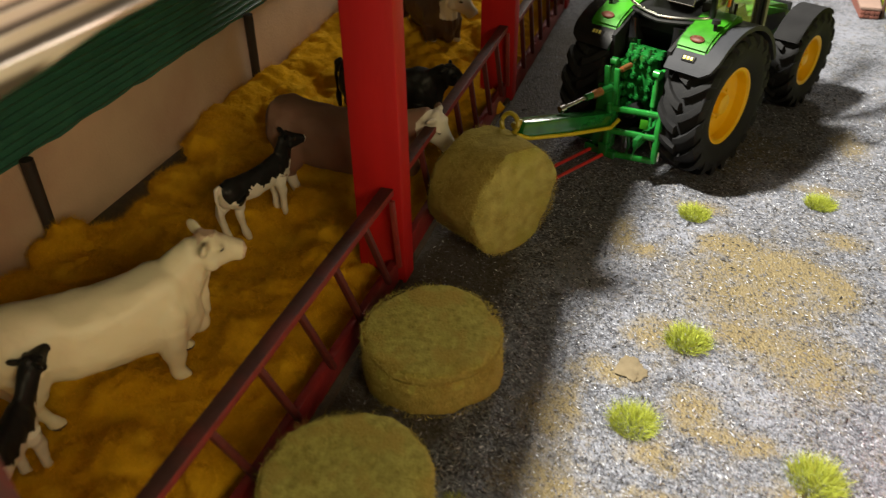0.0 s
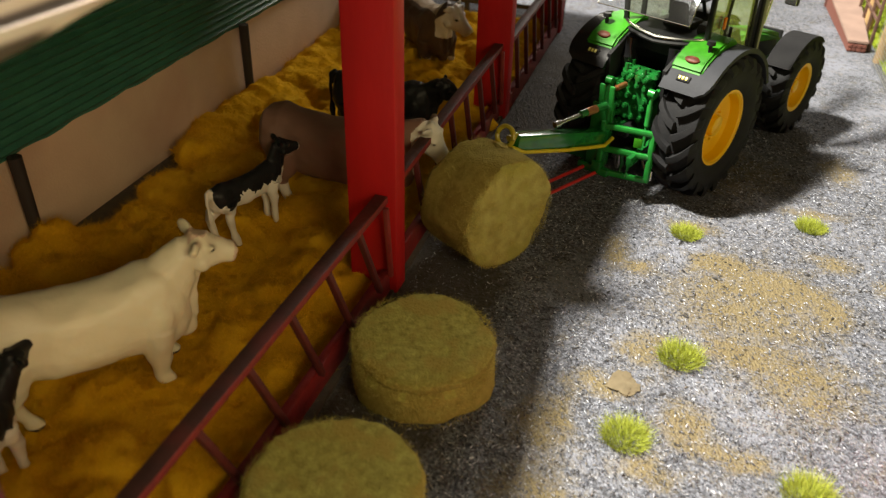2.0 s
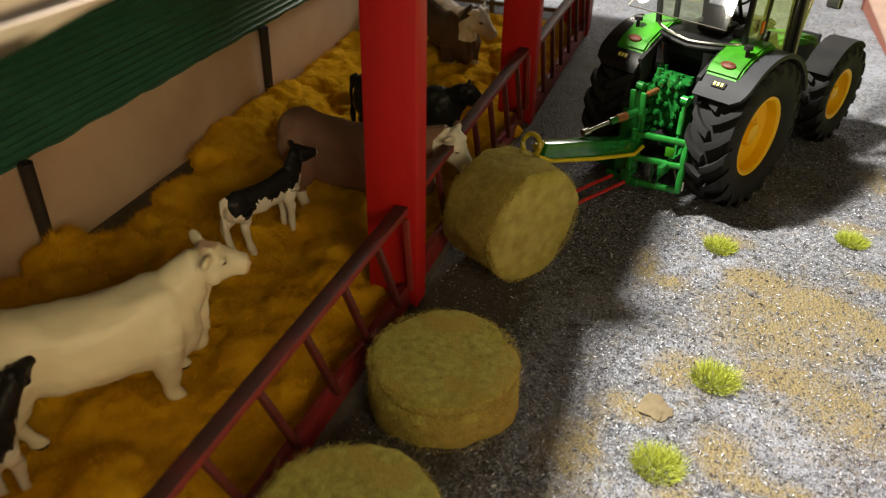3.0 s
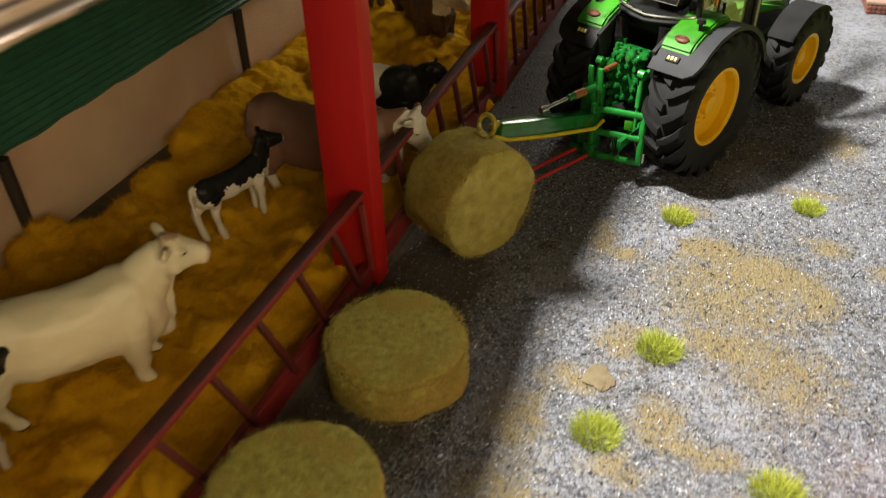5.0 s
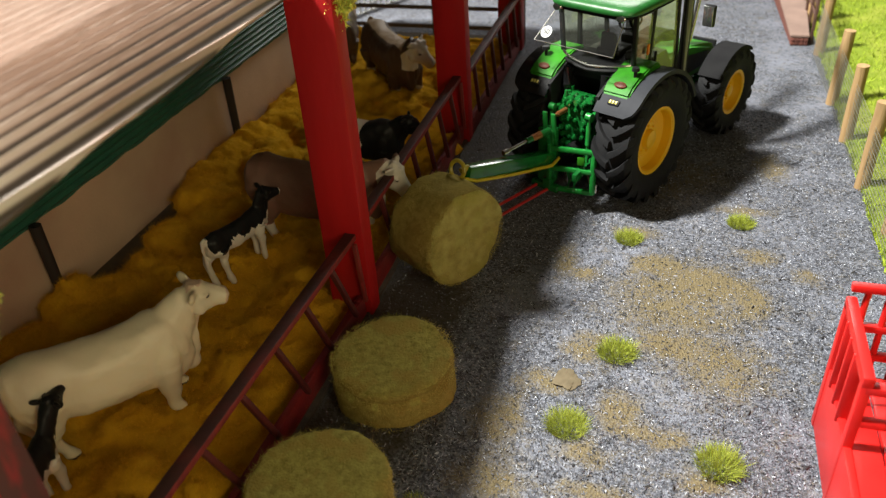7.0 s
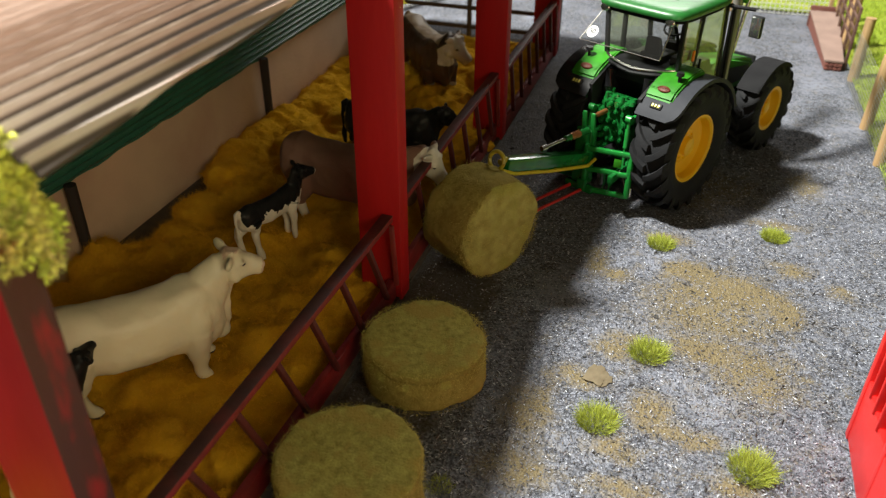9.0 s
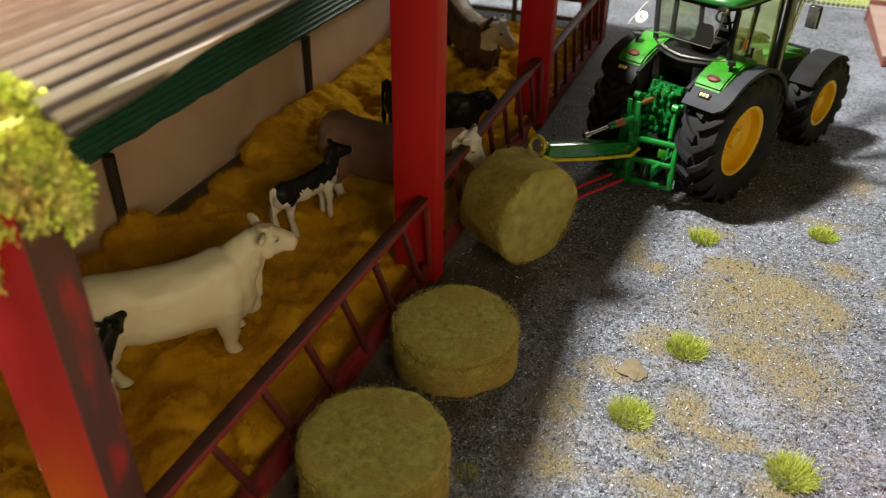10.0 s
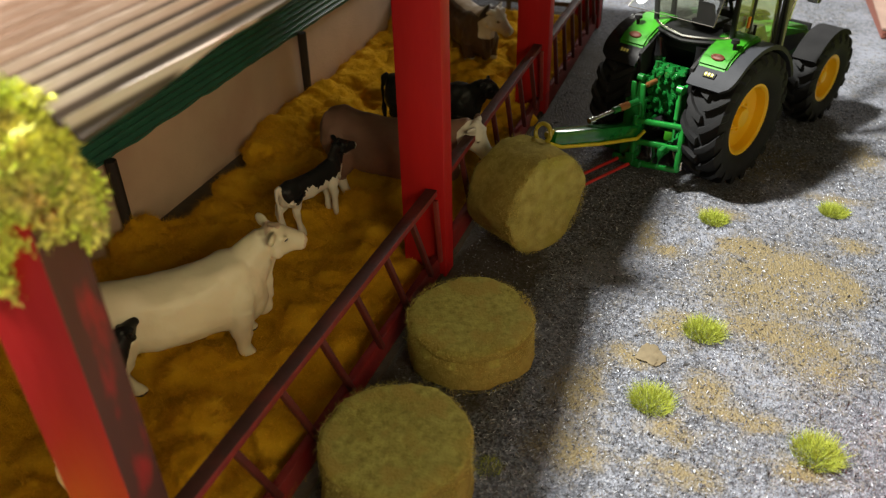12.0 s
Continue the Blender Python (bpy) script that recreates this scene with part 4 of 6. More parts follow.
def figurine(name, x, y, z, turn, size, coat, mats, label, head, nose, leg=1.0, deep=1.0, slim=1.0, head_size=1.0, neck=1.0, box_=2.4, step=(12.0, 16.5, -21.5, -27.5), ears=0.08, tail=True, seed=0, voxel=0.46):
    """A cow figure cast in one piece, facing +y before it is turned. leg: length of the legs; deep and slim: depth and width of
    the trunk; step: where the right and left fore and hind feet stand."""
    bm = bm_new()

    def zz(v):
        return v * leg if v < 10 else 10 * leg + (v - 10) * deep

    X, Z = Vector((1, 0, 0)), Vector((0, 0, 1))
    hull(bm, [(Vector((0, a, (zz(t) + zz(b)) / 2)), X, Z, w * slim, (zz(t) - zz(b)) / 2) for a, t, b, w in TRUNK], 34, box_)
    H, U = Vector(head), Vector(nose)
    fwd = (U - H).normalized()
    side = fwd.cross(Z).normalized()
    up = side.cross(fwd)
    hs = head_size
    back = H - fwd * 2.2 * hs - up * 2.0 * hs
    n0, n1 = Vector((0, 11, zz(25))), Vector((0, 18, zz(26.5)))
    mid = n1.lerp(back, 0.5) + Vector((0, 0, 0.6))
    nd = (back - n1).normalized()
    nup = X.cross(nd).normalized()
    hull(bm, [(n0, X, Z, 6.4 * slim, 9.2 * deep), (n1, X, (Z + nup).normalized(), 6.2 * slim * neck, 8.8 * deep * neck), (mid, X, nup, 5.2 * slim ** 0.6 * neck, 7.4 * deep ** 0.6 * neck),
              (back, side, (nup + up).normalized(), 4.4 * hs, 5.6 * hs), (back + fwd * 2.5 * hs, side, up, 4.2 * hs, 5.0 * hs)], 24)
    long_ = (U - H).length
    hull(bm, [(H + fwd * s * long_ + up * d * hs, side, up, w * hs, h * hs) for s, w, h, d in
              ((-0.24, 3.2, 3.4, 0.4), (-0.12, 4.4, 4.8, -0.2), (0.05, 4.9, 5.6, -0.6), (0.25, 4.7, 5.5, -0.9), (0.45, 4.0, 4.7, -0.9), (0.62, 3.3, 3.7, -0.6), (0.78, 3.0, 3.1, -0.5), (0.90, 3.2, 3.0, -0.5), (0.98, 2.8, 2.5, -0.5), (1.02, 1.7, 1.5, -0.5))], 22, 2.3)
    for s in (-1, 1):
        blob(bm, H + fwd * 0.30 * long_ + side * 4.0 * s * hs + up * 1.9 * hs, (1.5 * hs, 1.5 * hs, 1.2 * hs))
        blob(bm, H + fwd * 0.18 * long_ + side * 3.2 * s * hs - up * 3.2 * hs, (2.2 * hs, 2.4 * hs, 2.6 * hs))
        blob(bm, U - fwd * 0.5 * hs + side * 1.7 * s * hs + up * 0.6 * hs, (1.1 * hs, 1.1 * hs, 1.1 * hs))
        out = (side * s * 0.9 - fwd * 0.35 + Z * ears).normalized()
        thin = out.cross(up).normalized()
        rot = Matrix((out, thin, out.cross(thin))).transposed()
        e = H - fwd * 0.06 * long_ + side * 4.0 * s * hs + up * 2.6 * hs
        blob(bm, e + out * 2.6 * hs, (3.3 * hs, 0.95 * hs, 2.0 * hs), rot)
        blob(bm, e, (1.5 * hs, 1.3 * hs, 1.3 * hs))
    g = np.random.default_rng(seed + 50)
    for k in range(9):
        blob(bm, H + fwd * g.uniform(-0.2, 0.2) * long_ + side * g.uniform(-2.4, 2.4) * hs + up * (4.2 + g.uniform(-0.2, 0.6)) * hs, (0.9 * hs, 0.9 * hs, 0.8 * hs))
    blob(bm, (0, 21.5, zz(14.5)), (3.2 * slim, 3.4, 4.6 * deep))
    throat = H + fwd * 0.1 * long_ - up * 5.0 * hs
    hull(bm, [(Vector((0, 21.5, zz(15))), X, Vector((0, 1, 0)), 1.3 * slim, 4.6), (Vector((0, 21.8, zz(20))).lerp(throat, 0.35), X, Vector((0, 1, 0)), 1.4 * slim, 3.6), (throat, X, Vector((0, 1, 0)), 1.6, 3.0)], 14)
    for s, fy, hy in ((1, step[0], step[2]), (-1, step[1], step[3])):
        q = 6.0 * slim
        blob(bm, (5.9 * s * slim, 13.0, zz(21)), (4.2 * slim, 5.4, 9.2 * deep), Matrix.Rotation(radians(-12), 3, "X"))
        limb(bm, [(q * s, 13.5, zz(19), 5.0), (q * s, 13 * 0.6 + fy * 0.4, zz(14), 4.3), (q * s, fy, zz(10), 3.3), (q * s, fy + 0.7, zz(8.2), 3.0), (q * s, fy + 0.4, zz(6.0), 2.3), (q * s, fy + 0.2, zz(4.0), 2.15), (q * s, fy + 0.5, zz(2.5), 2.5), (q * s, fy + 1.3, zz(1.2), 2.4), (q * s, fy + 1.9, 0.0, 2.5)])
        blob(bm, (5.6 * s * slim, -23.5, zz(24)), (4.6 * slim, 7.6, 10.5 * deep), Matrix.Rotation(radians(14), 3, "X"))
        limb(bm, [(q * s, -23.0, zz(22), 6.4), (q * s, -23.0 * 0.7 + hy * 0.3, zz(16.5), 5.0), (q * s, hy - 1.5, zz(12.4), 3.5), (q * s, hy - 3.0, zz(9.6), 2.7), (q * s, hy - 1.9, zz(6.4), 2.2), (q * s, hy - 0.8, zz(4.0), 2.1), (q * s, hy, zz(2.5), 2.5), (q * s, hy + 0.8, zz(1.2), 2.4), (q * s, hy + 1.4, 0.0, 2.5)])
    if tail:
        limb(bm, [(0, -30.5, zz(35.5), 1.8), (0, -33.4, zz(34), 1.6), (0.3, -34.4, zz(27), 1.3), (0.5, -34.2, zz(20), 1.2), (0.6, -33.8, zz(14), 1.7), (0.6, -33.6, zz(9), 1.0)])
    me = bpy.data.meshes.new("cast")
    bmesh.ops.recalc_face_normals(bm, faces=bm.faces[:])
    bm.to_mesh(me)
    bm.free()
    tmp = new("cast", me)
    rm = tmp.modifiers.new("remesh", "REMESH")
    rm.mode, rm.voxel_size = "VOXEL", voxel
    sm = tmp.modifiers.new("smooth", "SMOOTH")
    sm.factor, sm.iterations = 0.5, 6
    done = bpy.data.meshes.new_from_object(tmp.evaluated_get(bpy.context.evaluated_depsgraph_get()))
    bpy.data.objects.remove(tmp)
    bpy.data.meshes.remove(me)
    done.name = name
    for m in mats:
        done.materials.append(m)
    n = len(done.polygons)
    cen = np.empty(n * 3, np.float32)
    done.polygons.foreach_get("center", cen)
    cen = cen.reshape(-1, 3)
    pick = np.zeros(n, np.int32)
    top = 10 * leg
    for i, c in enumerate(cen.tolist()):
        c = Vector(c)
        zn = c.z / leg if c.z < top else 10 + (c.z - top) / deep
        pick[i] = coat(c.x, c.y, zn, (c - U).dot(fwd) / hs, (c - H).dot(fwd) / hs, noise.noise(c * 0.09 + Vector((seed * 5.3, 0, 0))))
    for s in (-1, 1):
        eye = H + fwd * 0.36 * long_ + side * 4.9 * s * hs + up * 1.6 * hs
        pick[np.linalg.norm(cen - np.array(eye), axis=1) < 0.95 * hs] = 2
    done.polygons.foreach_set("material_index", pick)
    nv = len(done.vertices)
    co, no = np.empty(nv * 3, np.float32), np.empty(nv * 3, np.float32)
    done.vertices.foreach_get("co", co)
    done.vertex_normals.foreach_get("vector", no)
    co, no = co.reshape(-1, 3), no.reshape(-1, 3)
    w = np.array([noise.noise(Vector(c) * 0.30 + Vector((seed, 0, 0))) * 0.22 + noise.noise(Vector(c) * 0.13 + Vector((seed, 2, 0))) * 0.8 + noise.noise(Vector(c) * 0.9) * 0.06 for c in co.tolist()], np.float32)
    co = co + no * w[:, None]
    done.vertices.foreach_set("co", co.ravel())
    done.transform(Matrix.Scale(size * MM, 4))
    done.shade_smooth()
    ob = new(name, done)
    ob.matrix_world = pose(x * MM, y * MM, z * MM, 0, 0, turn)
    return tagged(ob, label, "cow figurine", "toy cattle")


# coats: (x, y, height, way past the nose, way past the poll, patch noise) -> 0 coat, 1 second colour, 2 hoof
def coat_plain(x, y, z, u, p, n):
    return 2 if z < 1.3 else (1 if u > -0.9 or (abs(p) < 3.0 and y > 24 and abs(x) < 3 and z > 39 + 4 * n) else 0)


def coat_pied(x, y, z, u, p, n):
    """Black saddle, neck and head; white legs, belly, breast and tail end."""
    if z < 0.5:
        return 2
    if y > 22 or (y > 15 and z > 27):
        return 1 if u > -1.2 + 2 * n or (y < 26 and z < 25) else 0
    edge = 20.5 + 5 * n + 3.2 * abs(((y * 0.16 + 0.3) % 1.0) - 0.5) * 2
    return 0 if y > -29 + 4 * n and z > edge + (4 if -13 < y < -4 else 0) - (5 if -26 < y < -15 else 0) else 1


def coat_face(x, y, z, u, p, n):
    """White face and feet, coloured body."""
    if z < 1.3:
        return 2
    return 1 if (p > -3.0 + 3 * n and y > 25 and z > 16) or z < 9 + 2 * n else 0


def coat_belt(x, y, z, u, p, n):
    return 2 if z < 1.3 else (1 if -11 < y < 1 + 6 * n or z < 8 else 0)


def coat_simmental(x, y, z, u, p, n):
    """Brown with a white face, a pale strip along the back and white lower legs."""
    if z < 1.3:
        return 2
    if z > 30.5 + 5 * n and abs(x) < 4.2 and y < 22:
        return 3
    return 1 if (p > -2.0 + 2 * n and y > 22 and z > 22 + 3 * n) or z < 10 + 3 * n or (y < -29 and z < 24) else 0


def coat_dark(x, y, z, u, p, n):
    """Dark brown all over, paler feet."""
    return 2 if z < 1.3 else (1 if z < 5 + 2 * n else 0)


figurine("bull_figurine", -134.8, 151.5, 1.6, -40, 1.0, coat_plain, [M_HIDE_CREAM, M_PINK, M_HORN], "cream-white bull figurine standing on the straw", (0.6, 27.6, 37.0), (1.6, 38.0, 33.4), head_size=0.95, seed=1)
figurine("calf_figurine", -136.5, 235.5, 2.4, -15, 0.60, coat_pied, [M_HIDE_BLACK, M_HIDE_WHITE, M_HORN], "black and white calf figurine on the straw", (1.5, 23.5, 47.5), (7.5, 33.5, 45.5), leg=2.2, deep=0.74, slim=0.60, head_size=0.92, neck=0.85, box_=2.1, step=(12.0, 13.0, -20.0, -28.0), seed=4, voxel=0.5)
figurine("cow_figurine", -112.5, 264, 1.5, -85, 1.0, coat_face, [M_HIDE_MAUVE, M_HIDE_WHITE, M_HORN], "mauve-brown cow figurine with white head through the barrier", (0, 30.0, 34.5), (0, 37.0, 24.5), leg=1.15, deep=1.02, slim=0.98, box_=2.8, neck=0.85, head_size=0.9, tail=False, seed=3)
figurine("cow_figurine", -118, 323, 0.8, -88, 0.80, coat_belt, [M_HIDE_BLACK, M_HIDE_WHITE, M_HORN], "black cow figurine with a white belt", (0, 29.0, 36.5), (0, 40.0, 31.0), leg=1.15, deep=1.02, slim=0.92, neck=0.85, head_size=0.9, seed=7)
figurine("cow_figurine", -136.5, 426, -1.0, -138, 1.06, coat_simmental, [M_HIDE_BROWN, M_HIDE_WHITE, M_HORN, M_HIDE_TAN], "brown and white cow figurine near the far gate", (-2.0, 26.0, 34.5), (-8.5, 33.0, 25.5), leg=0.95, deep=0.98, slim=0.95, neck=0.95, seed=6)
figurine("cow_figurine", -186, 470, 0.0, 20, 0.96, coat_dark, [M_HIDE_BROWN, M_HIDE_TAN, M_HORN], "dark brown cow figurine standing at the barn end wall", (0.0, 29.0, 36.0), (1.0, 39.0, 29.5), leg=1.1, deep=1.0, slim=0.9, neck=0.9, seed=9)
figurine("calf_figurine", -134.4, 108.9, 1.8, 15, 0.60, coat_pied, [M_HIDE_BLACK, M_HIDE_WHITE, M_HORN], "black and white calf figurine stretching its head up beside the bull", (1.0, 32.0, 45.5), (2.7, 43.0, 47.5), leg=2.1, deep=0.74, slim=0.62, head_size=0.9, neck=0.85, box_=2.1, step=(15.0, 11.0, -20.0, -27.0), seed=4, voxel=0.5)

# ---------------------------------------------------------------- tractor
TR = thing("toy_tractor", -7.8, 340.0, 0, -27.0, "green model tractor with yellow rims and open rear window", "tractor")


def wheel(name, x, y, r, w, rim_r, side, lugs):
    """A lugged tyre on a dished yellow rim; side +1 has its outer face towards +x."""
    t = new(name)
    t.empty_display_size = 0.01
    t.parent = TR
    t.location = (x * MM, y * MM, r * MM)
    bm = bm_new()
    h = w / 2
    prof = [(rim_r, -h * 0.72), (rim_r + 1.2, -h * 0.86), (rim_r + (r - rim_r) * 0.45, -h), (r - 3.2, -h * 0.98), (r - 1.9, -h * 0.86), (r - 1.5, -h * 0.4), (r - 1.4, 0),
            (r - 1.5, h * 0.4), (r - 1.9, h * 0.86), (r - 3.2, h * 0.98), (rim_r + (r - rim_r) * 0.45, h), (rim_r + 1.2, h * 0.86), (rim_r, h * 0.72)]
    lathe(bm, prof, "X", 64, closed=True)
    part("tyre", bm, M_RUBBER, t)
    lug_meshes = {}
    for k in range(2 * lugs):
        s = 1 if k % 2 else -1
        if s not in lug_meshes:
            bm = bm_new()
            wide = 1.5 * r / 28
            st = []
            for f_, da, up_ in ((0.0, 0.0, 0.15), (0.3, 0.045, 0.1), (0.62, 0.13, -0.1), (0.93, 0.25, -0.9), (1.03, 0.31, -3.6)):
                rr = r - 0.6 + up_
                out = Vector((s * 0.25 * f_ * f_, -math.sin(-da), math.cos(da))).normalized()
                st.append((Vector((s * h * f_, rr * math.sin(da), rr * math.cos(da))), Vector((0, math.cos(da), -math.sin(da))), out, wide * (1 + 0.25 * f_), 1.3))
            hull(bm, st, 8, 8.0)
            lug_meshes[s] = part("lug", bm, M_RUBBER, t)
            lug = lug_meshes[s]
        else:
            lug = new("lug", lug_meshes[s].data)
            lug.parent = t
        lug.rotation_euler = (k * math.pi / lugs, 0, 0)
    bm = bm_new()
    o = side * h
    lathe(bm, [(rim_r + 0.7, o * 0.70), (rim_r + 0.7, o * 0.80), (rim_r - 0.3, o * 0.80), (rim_r - 1.0, o * 0.72), (rim_r - 1.4, o * 0.30), (rim_r * 0.80, o * 0.16), (rim_r * 0.58, o * 0.10), (rim_r * 0.50, o * 0.24), (rim_r * 0.30, o * 0.28), (rim_r * 0.27, o * 0.52), (rim_r * 0.18, o * 0.56), (0.05, o * 0.56)], "X", 56, capped=False)
    rim = part("rim", bm, M_YELLOW, t, "bright yellow dished rim")
    for k in range(8):
        a = k * math.tau / 8
        bm = bm_new()
        rod(bm, (o * 0.22, math.cos(a) * rim_r * 0.40, math.sin(a) * rim_r * 0.40), (o * 0.35, math.cos(a) * rim_r * 0.40, math.sin(a) * rim_r * 0.40), 0.55, None, 6)
        part("wheel_nut", bm, M_YELLOW, rim)
    return t


for s in (-1, 1):
    wheel("rear_wheel", 22.6 * s, 0, 28.2, 17.5, 14.6, s, 19)
    wheel("front_wheel", 20.6 * s, 82.0, 21.8, 13.5, 10.6, s, 17)

bm = bm_new()
box(bm, (0, 5, 26), (22, 34, 20), None, 1.5)
box(bm, (0, 45, 25), (15, 60, 18), None, 1.5)
rod(bm, (-16, 0, 28), (16, 0, 28), 6, None, 20)
rod(bm, (-17, 82.3, 21.8), (17, 82.3, 21.8), 4, None, 16)
part("chassis", bm, M_DGREEN, TR, "dark green gearbox and axles")
bm = bm_new()
prism(bm, [(38, 32), (38, 46), (42, 48.5), (66, 46), (88, 42), (96, 39), (98, 33), (96, 28), (60, 30)], -8.0, 8.0)
bmesh.ops.bevel(bm, geom=bm.edges[:], offset=2.2, segments=3, affect="EDGES")
bonnet = part("bonnet", bm, M_GREEN, TR)
for s in (-1, 1):
    bm = bm_new()
    prism(bm, [(62, 33), (62, 43), (86, 39), (90, 33)], s * 7.9, s * 8.5)
    part("side_grille", bm, M_BLACK, bonnet)
bm = bm_new()
box(bm, (0, 97.2, 35), (13, 1.4, 11), None, 0.5)
part("front_grille", bm, M_BLACK, bonnet)
bm = bm_new()
box(bm, (0, 100, 25), (14, 10, 12), None, 1.5)
part("front_weight", bm, M_BLACK, TR)


def arc_shell(bm, r0, r1, x0, x1, a0, a1, n=18, cy=0, cz=0, trim=0.0):
    """A fender: a bent plate round the wheel axis."""
    rings = []
    for k in range(n + 1):
        a = radians(a0 + (a1 - a0) * k / n)
        c, s = math.cos(a), math.sin(a)
        u = max(0.0, 1 - (n - k) / 4)
        xe = x1 - trim * (1 - math.sqrt(1 - u * u)) * (1 if x1 > x0 else -1)
        rings.append([bm.verts.new((x, cy + r * c, cz + r * s)) for x, r in ((x0, r0), (x0, r1), (xe, r1), (xe, r0))])
    for p, q in zip(rings, rings[1:]):
        for k in range(4):
            bm.faces.new((p[k], p[(k + 1) % 4], q[(k + 1) % 4], q[k]))
    bm.faces.new(rings[0][::-1])
    bm.faces.new(rings[-1])


for s in (-1, 1):
    f_ = new("rear_fender")
    f_.empty_display_size = 0.01
    f_.parent = TR
    bm = bm_new()
    arc_shell(bm, 29.6, 31.4, s * 24.0, s * 31.4, 22, 143, 30, 0, 28.2, 4.5)
    bmesh.ops.bevel(bm, geom=[e for e in bm.edges if len(e.link_faces) == 2 and e.calc_face_angle() > 0.6], offset=0.8, segments=3, affect="EDGES")
    # Left guard and cheek turn black: barn shade put into their colour.
    part("outer_guard", bm, M_GREY if s > 0 else M_GLOSS, f_, "dark plastic mudguard")
    bm = bm_new()
    arc_shell(bm, 29.7, 31.3, s * 12.4, s * 24.6, 124, 143, 8, 0, 28.2)
    bmesh.ops.bevel(bm, geom=[e for e in bm.edges if len(e.link_faces) == 2 and e.calc_face_angle() > 0.6], offset=0.7, segments=2, affect="EDGES")
    part("rear_cheek", bm, M_GREY if s > 0 else M_GLOSS, f_)
    bm = bm_new()
    prism(bm, [(-19.5, 53.8), (-16, 57.0), (-9, 60.2), (-2, 61.6), (4, 61.8), (5.5, 60.4), (5.5, 57.5), (-8, 57), (-18.5, 51.5)], s * 12.6, s * 25.4)
    bmesh.ops.bevel(bm, geom=bm.edges[:], offset=0.8, segments=2, affect="EDGES")
    pad = part("fender_top", bm, M_GREEN, f_, "glossy green fender top")
    bm = bm_new()
    lathe(bm, [(0.05, 0), (1.5, 0), (1.5, 0.9), (1.2, 1.2), (0.05, 1.3)], "Z", 20)
    bmesh.ops.transform(bm, matrix=Matrix.Translation((s * 19.4, -15.9, 56.4)) @ Matrix.Rotation(radians(34), 4, "X") @ Matrix.Diagonal((1.9, 1, 1, 1)), verts=bm.verts[:])
    part("tail_lens", bm, M_LREDLENS, pad)
    bm = bm_new()
    rod(bm, (s * 22.6, -10.5, 58.5), (s * 22.6, -10.5, 62.0), 0.7, None, 10)
    rod(bm, (s * 22.6, -10.5, 62.0), (s * 22.6, -10.5, 63.4), 1.7, 1.5, 14)
    part("fender_knob", bm, M_BLACK, pad)
    bm = bm_new()
    box(bm, (s * 20.0, -21.4, 51.2), (5.4, 1.2, 2.6), Matrix.Rotation(radians(-42), 3, "X"), 0.5)
    hl = part("work_lamp", bm, M_BLACK, f_)
    for k in (-1.4, 0, 1.4):
        bm = bm_new()
        box(bm, (s * 20.0 + k, -21.9, 51.6), (0.9, 0.5, 1.4), Matrix.Rotation(radians(-42), 3, "X"), 0.1)
        part("lamp_lens", bm, M_YLENS, hl, "small pale yellow lens")
    bm = bm_new()
    prism(bm, [(-20, 30), (-22, 52), (-8, 59), (16, 57), (18, 34), (0, 26)], s * 11.5, s * 13)
    part("inner_panel", bm, M_BLACK, f_)
    bm = bm_new()
    arc_shell(bm, 22.6, 23.6, s * 15.0, s * 26.4, 52, 146, 18, 82.0, 21.8)
    bmesh.ops.bevel(bm, geom=[e for e in bm.edges if len(e.link_faces) == 2 and e.calc_face_angle() > 0.6], offset=0.4, segments=2, affect="EDGES")
    guard = part("front_fender", bm, M_MATT, TR, "black front mudguard")
    bm = bm_new()
    arc_shell(bm, 18.6, 23.6, s * 25.6, s * 26.6, 60, 140, 18, 82.0, 21.8)
    part("fender_skirt", bm, M_MATT, guard)

# cab
cab = new("cab")
cab.empty_display_size = 0.01
cab.parent = TR
bm = bm_new()
prism(bm, [(-6, 52), (-6, 58), (28, 58), (35, 48), (35, 32), (10, 32)], -15, 15)
part("cab_floor", bm, M_BLACK, cab)
CT = 83.0
for s in (-1, 1):
    for y0, y1, z0, name in ((-4, -6, 58, "rear_pillar"), (8, 8.5, 58, "middle_pillar"), (33, 28, 44, "front_pillar")):
        bm = bm_new()
        bar(bm, (s * 17.5, y0, z0), (s * 18.5, y1, CT), 1.7, 1.9, (1, 0, 0), 0.3)
        part(name, bm, M_BLACK, cab)
    bm = bm_new()
    slab_quad(bm, [(s * 18.0, -3.5, 58), (s * 18.0, 7.2, 58), (s * 18.6, 7.8, CT), (s * 18.6, -5.5, CT)], 0.3)
    w_ = part("side_window", bm, M_GLASSY, cab, "yellow-tinted clear side window")
    bm = bm_new()
    slab_quad(bm, [(s * 18.0, 9.2, 48), (s * 18.0, 32, 46), (s * 18.6, 27.4, CT), (s * 18.6, 9.6, CT)], 0.3)
    w_ = part("door", bm, M_GLASSY, cab, "yellow-tinted clear door")
    bm = bm_new()
    rod(bm, (s * 18.9, 11.5, 58), (s * 18.9, 11.5, 63), 0.6, None, 8)
    part("door_handle", bm, M_BLACK, w_)
bm = bm_new()
slab_quad(bm, [(-17, 33.5, 48), (17, 33.5, 48), (17.5, 28.5, CT), (-17.5, 28.5, CT)], 0.3)
part("windscreen", bm, M_GLASS, cab)
bm = bm_new()
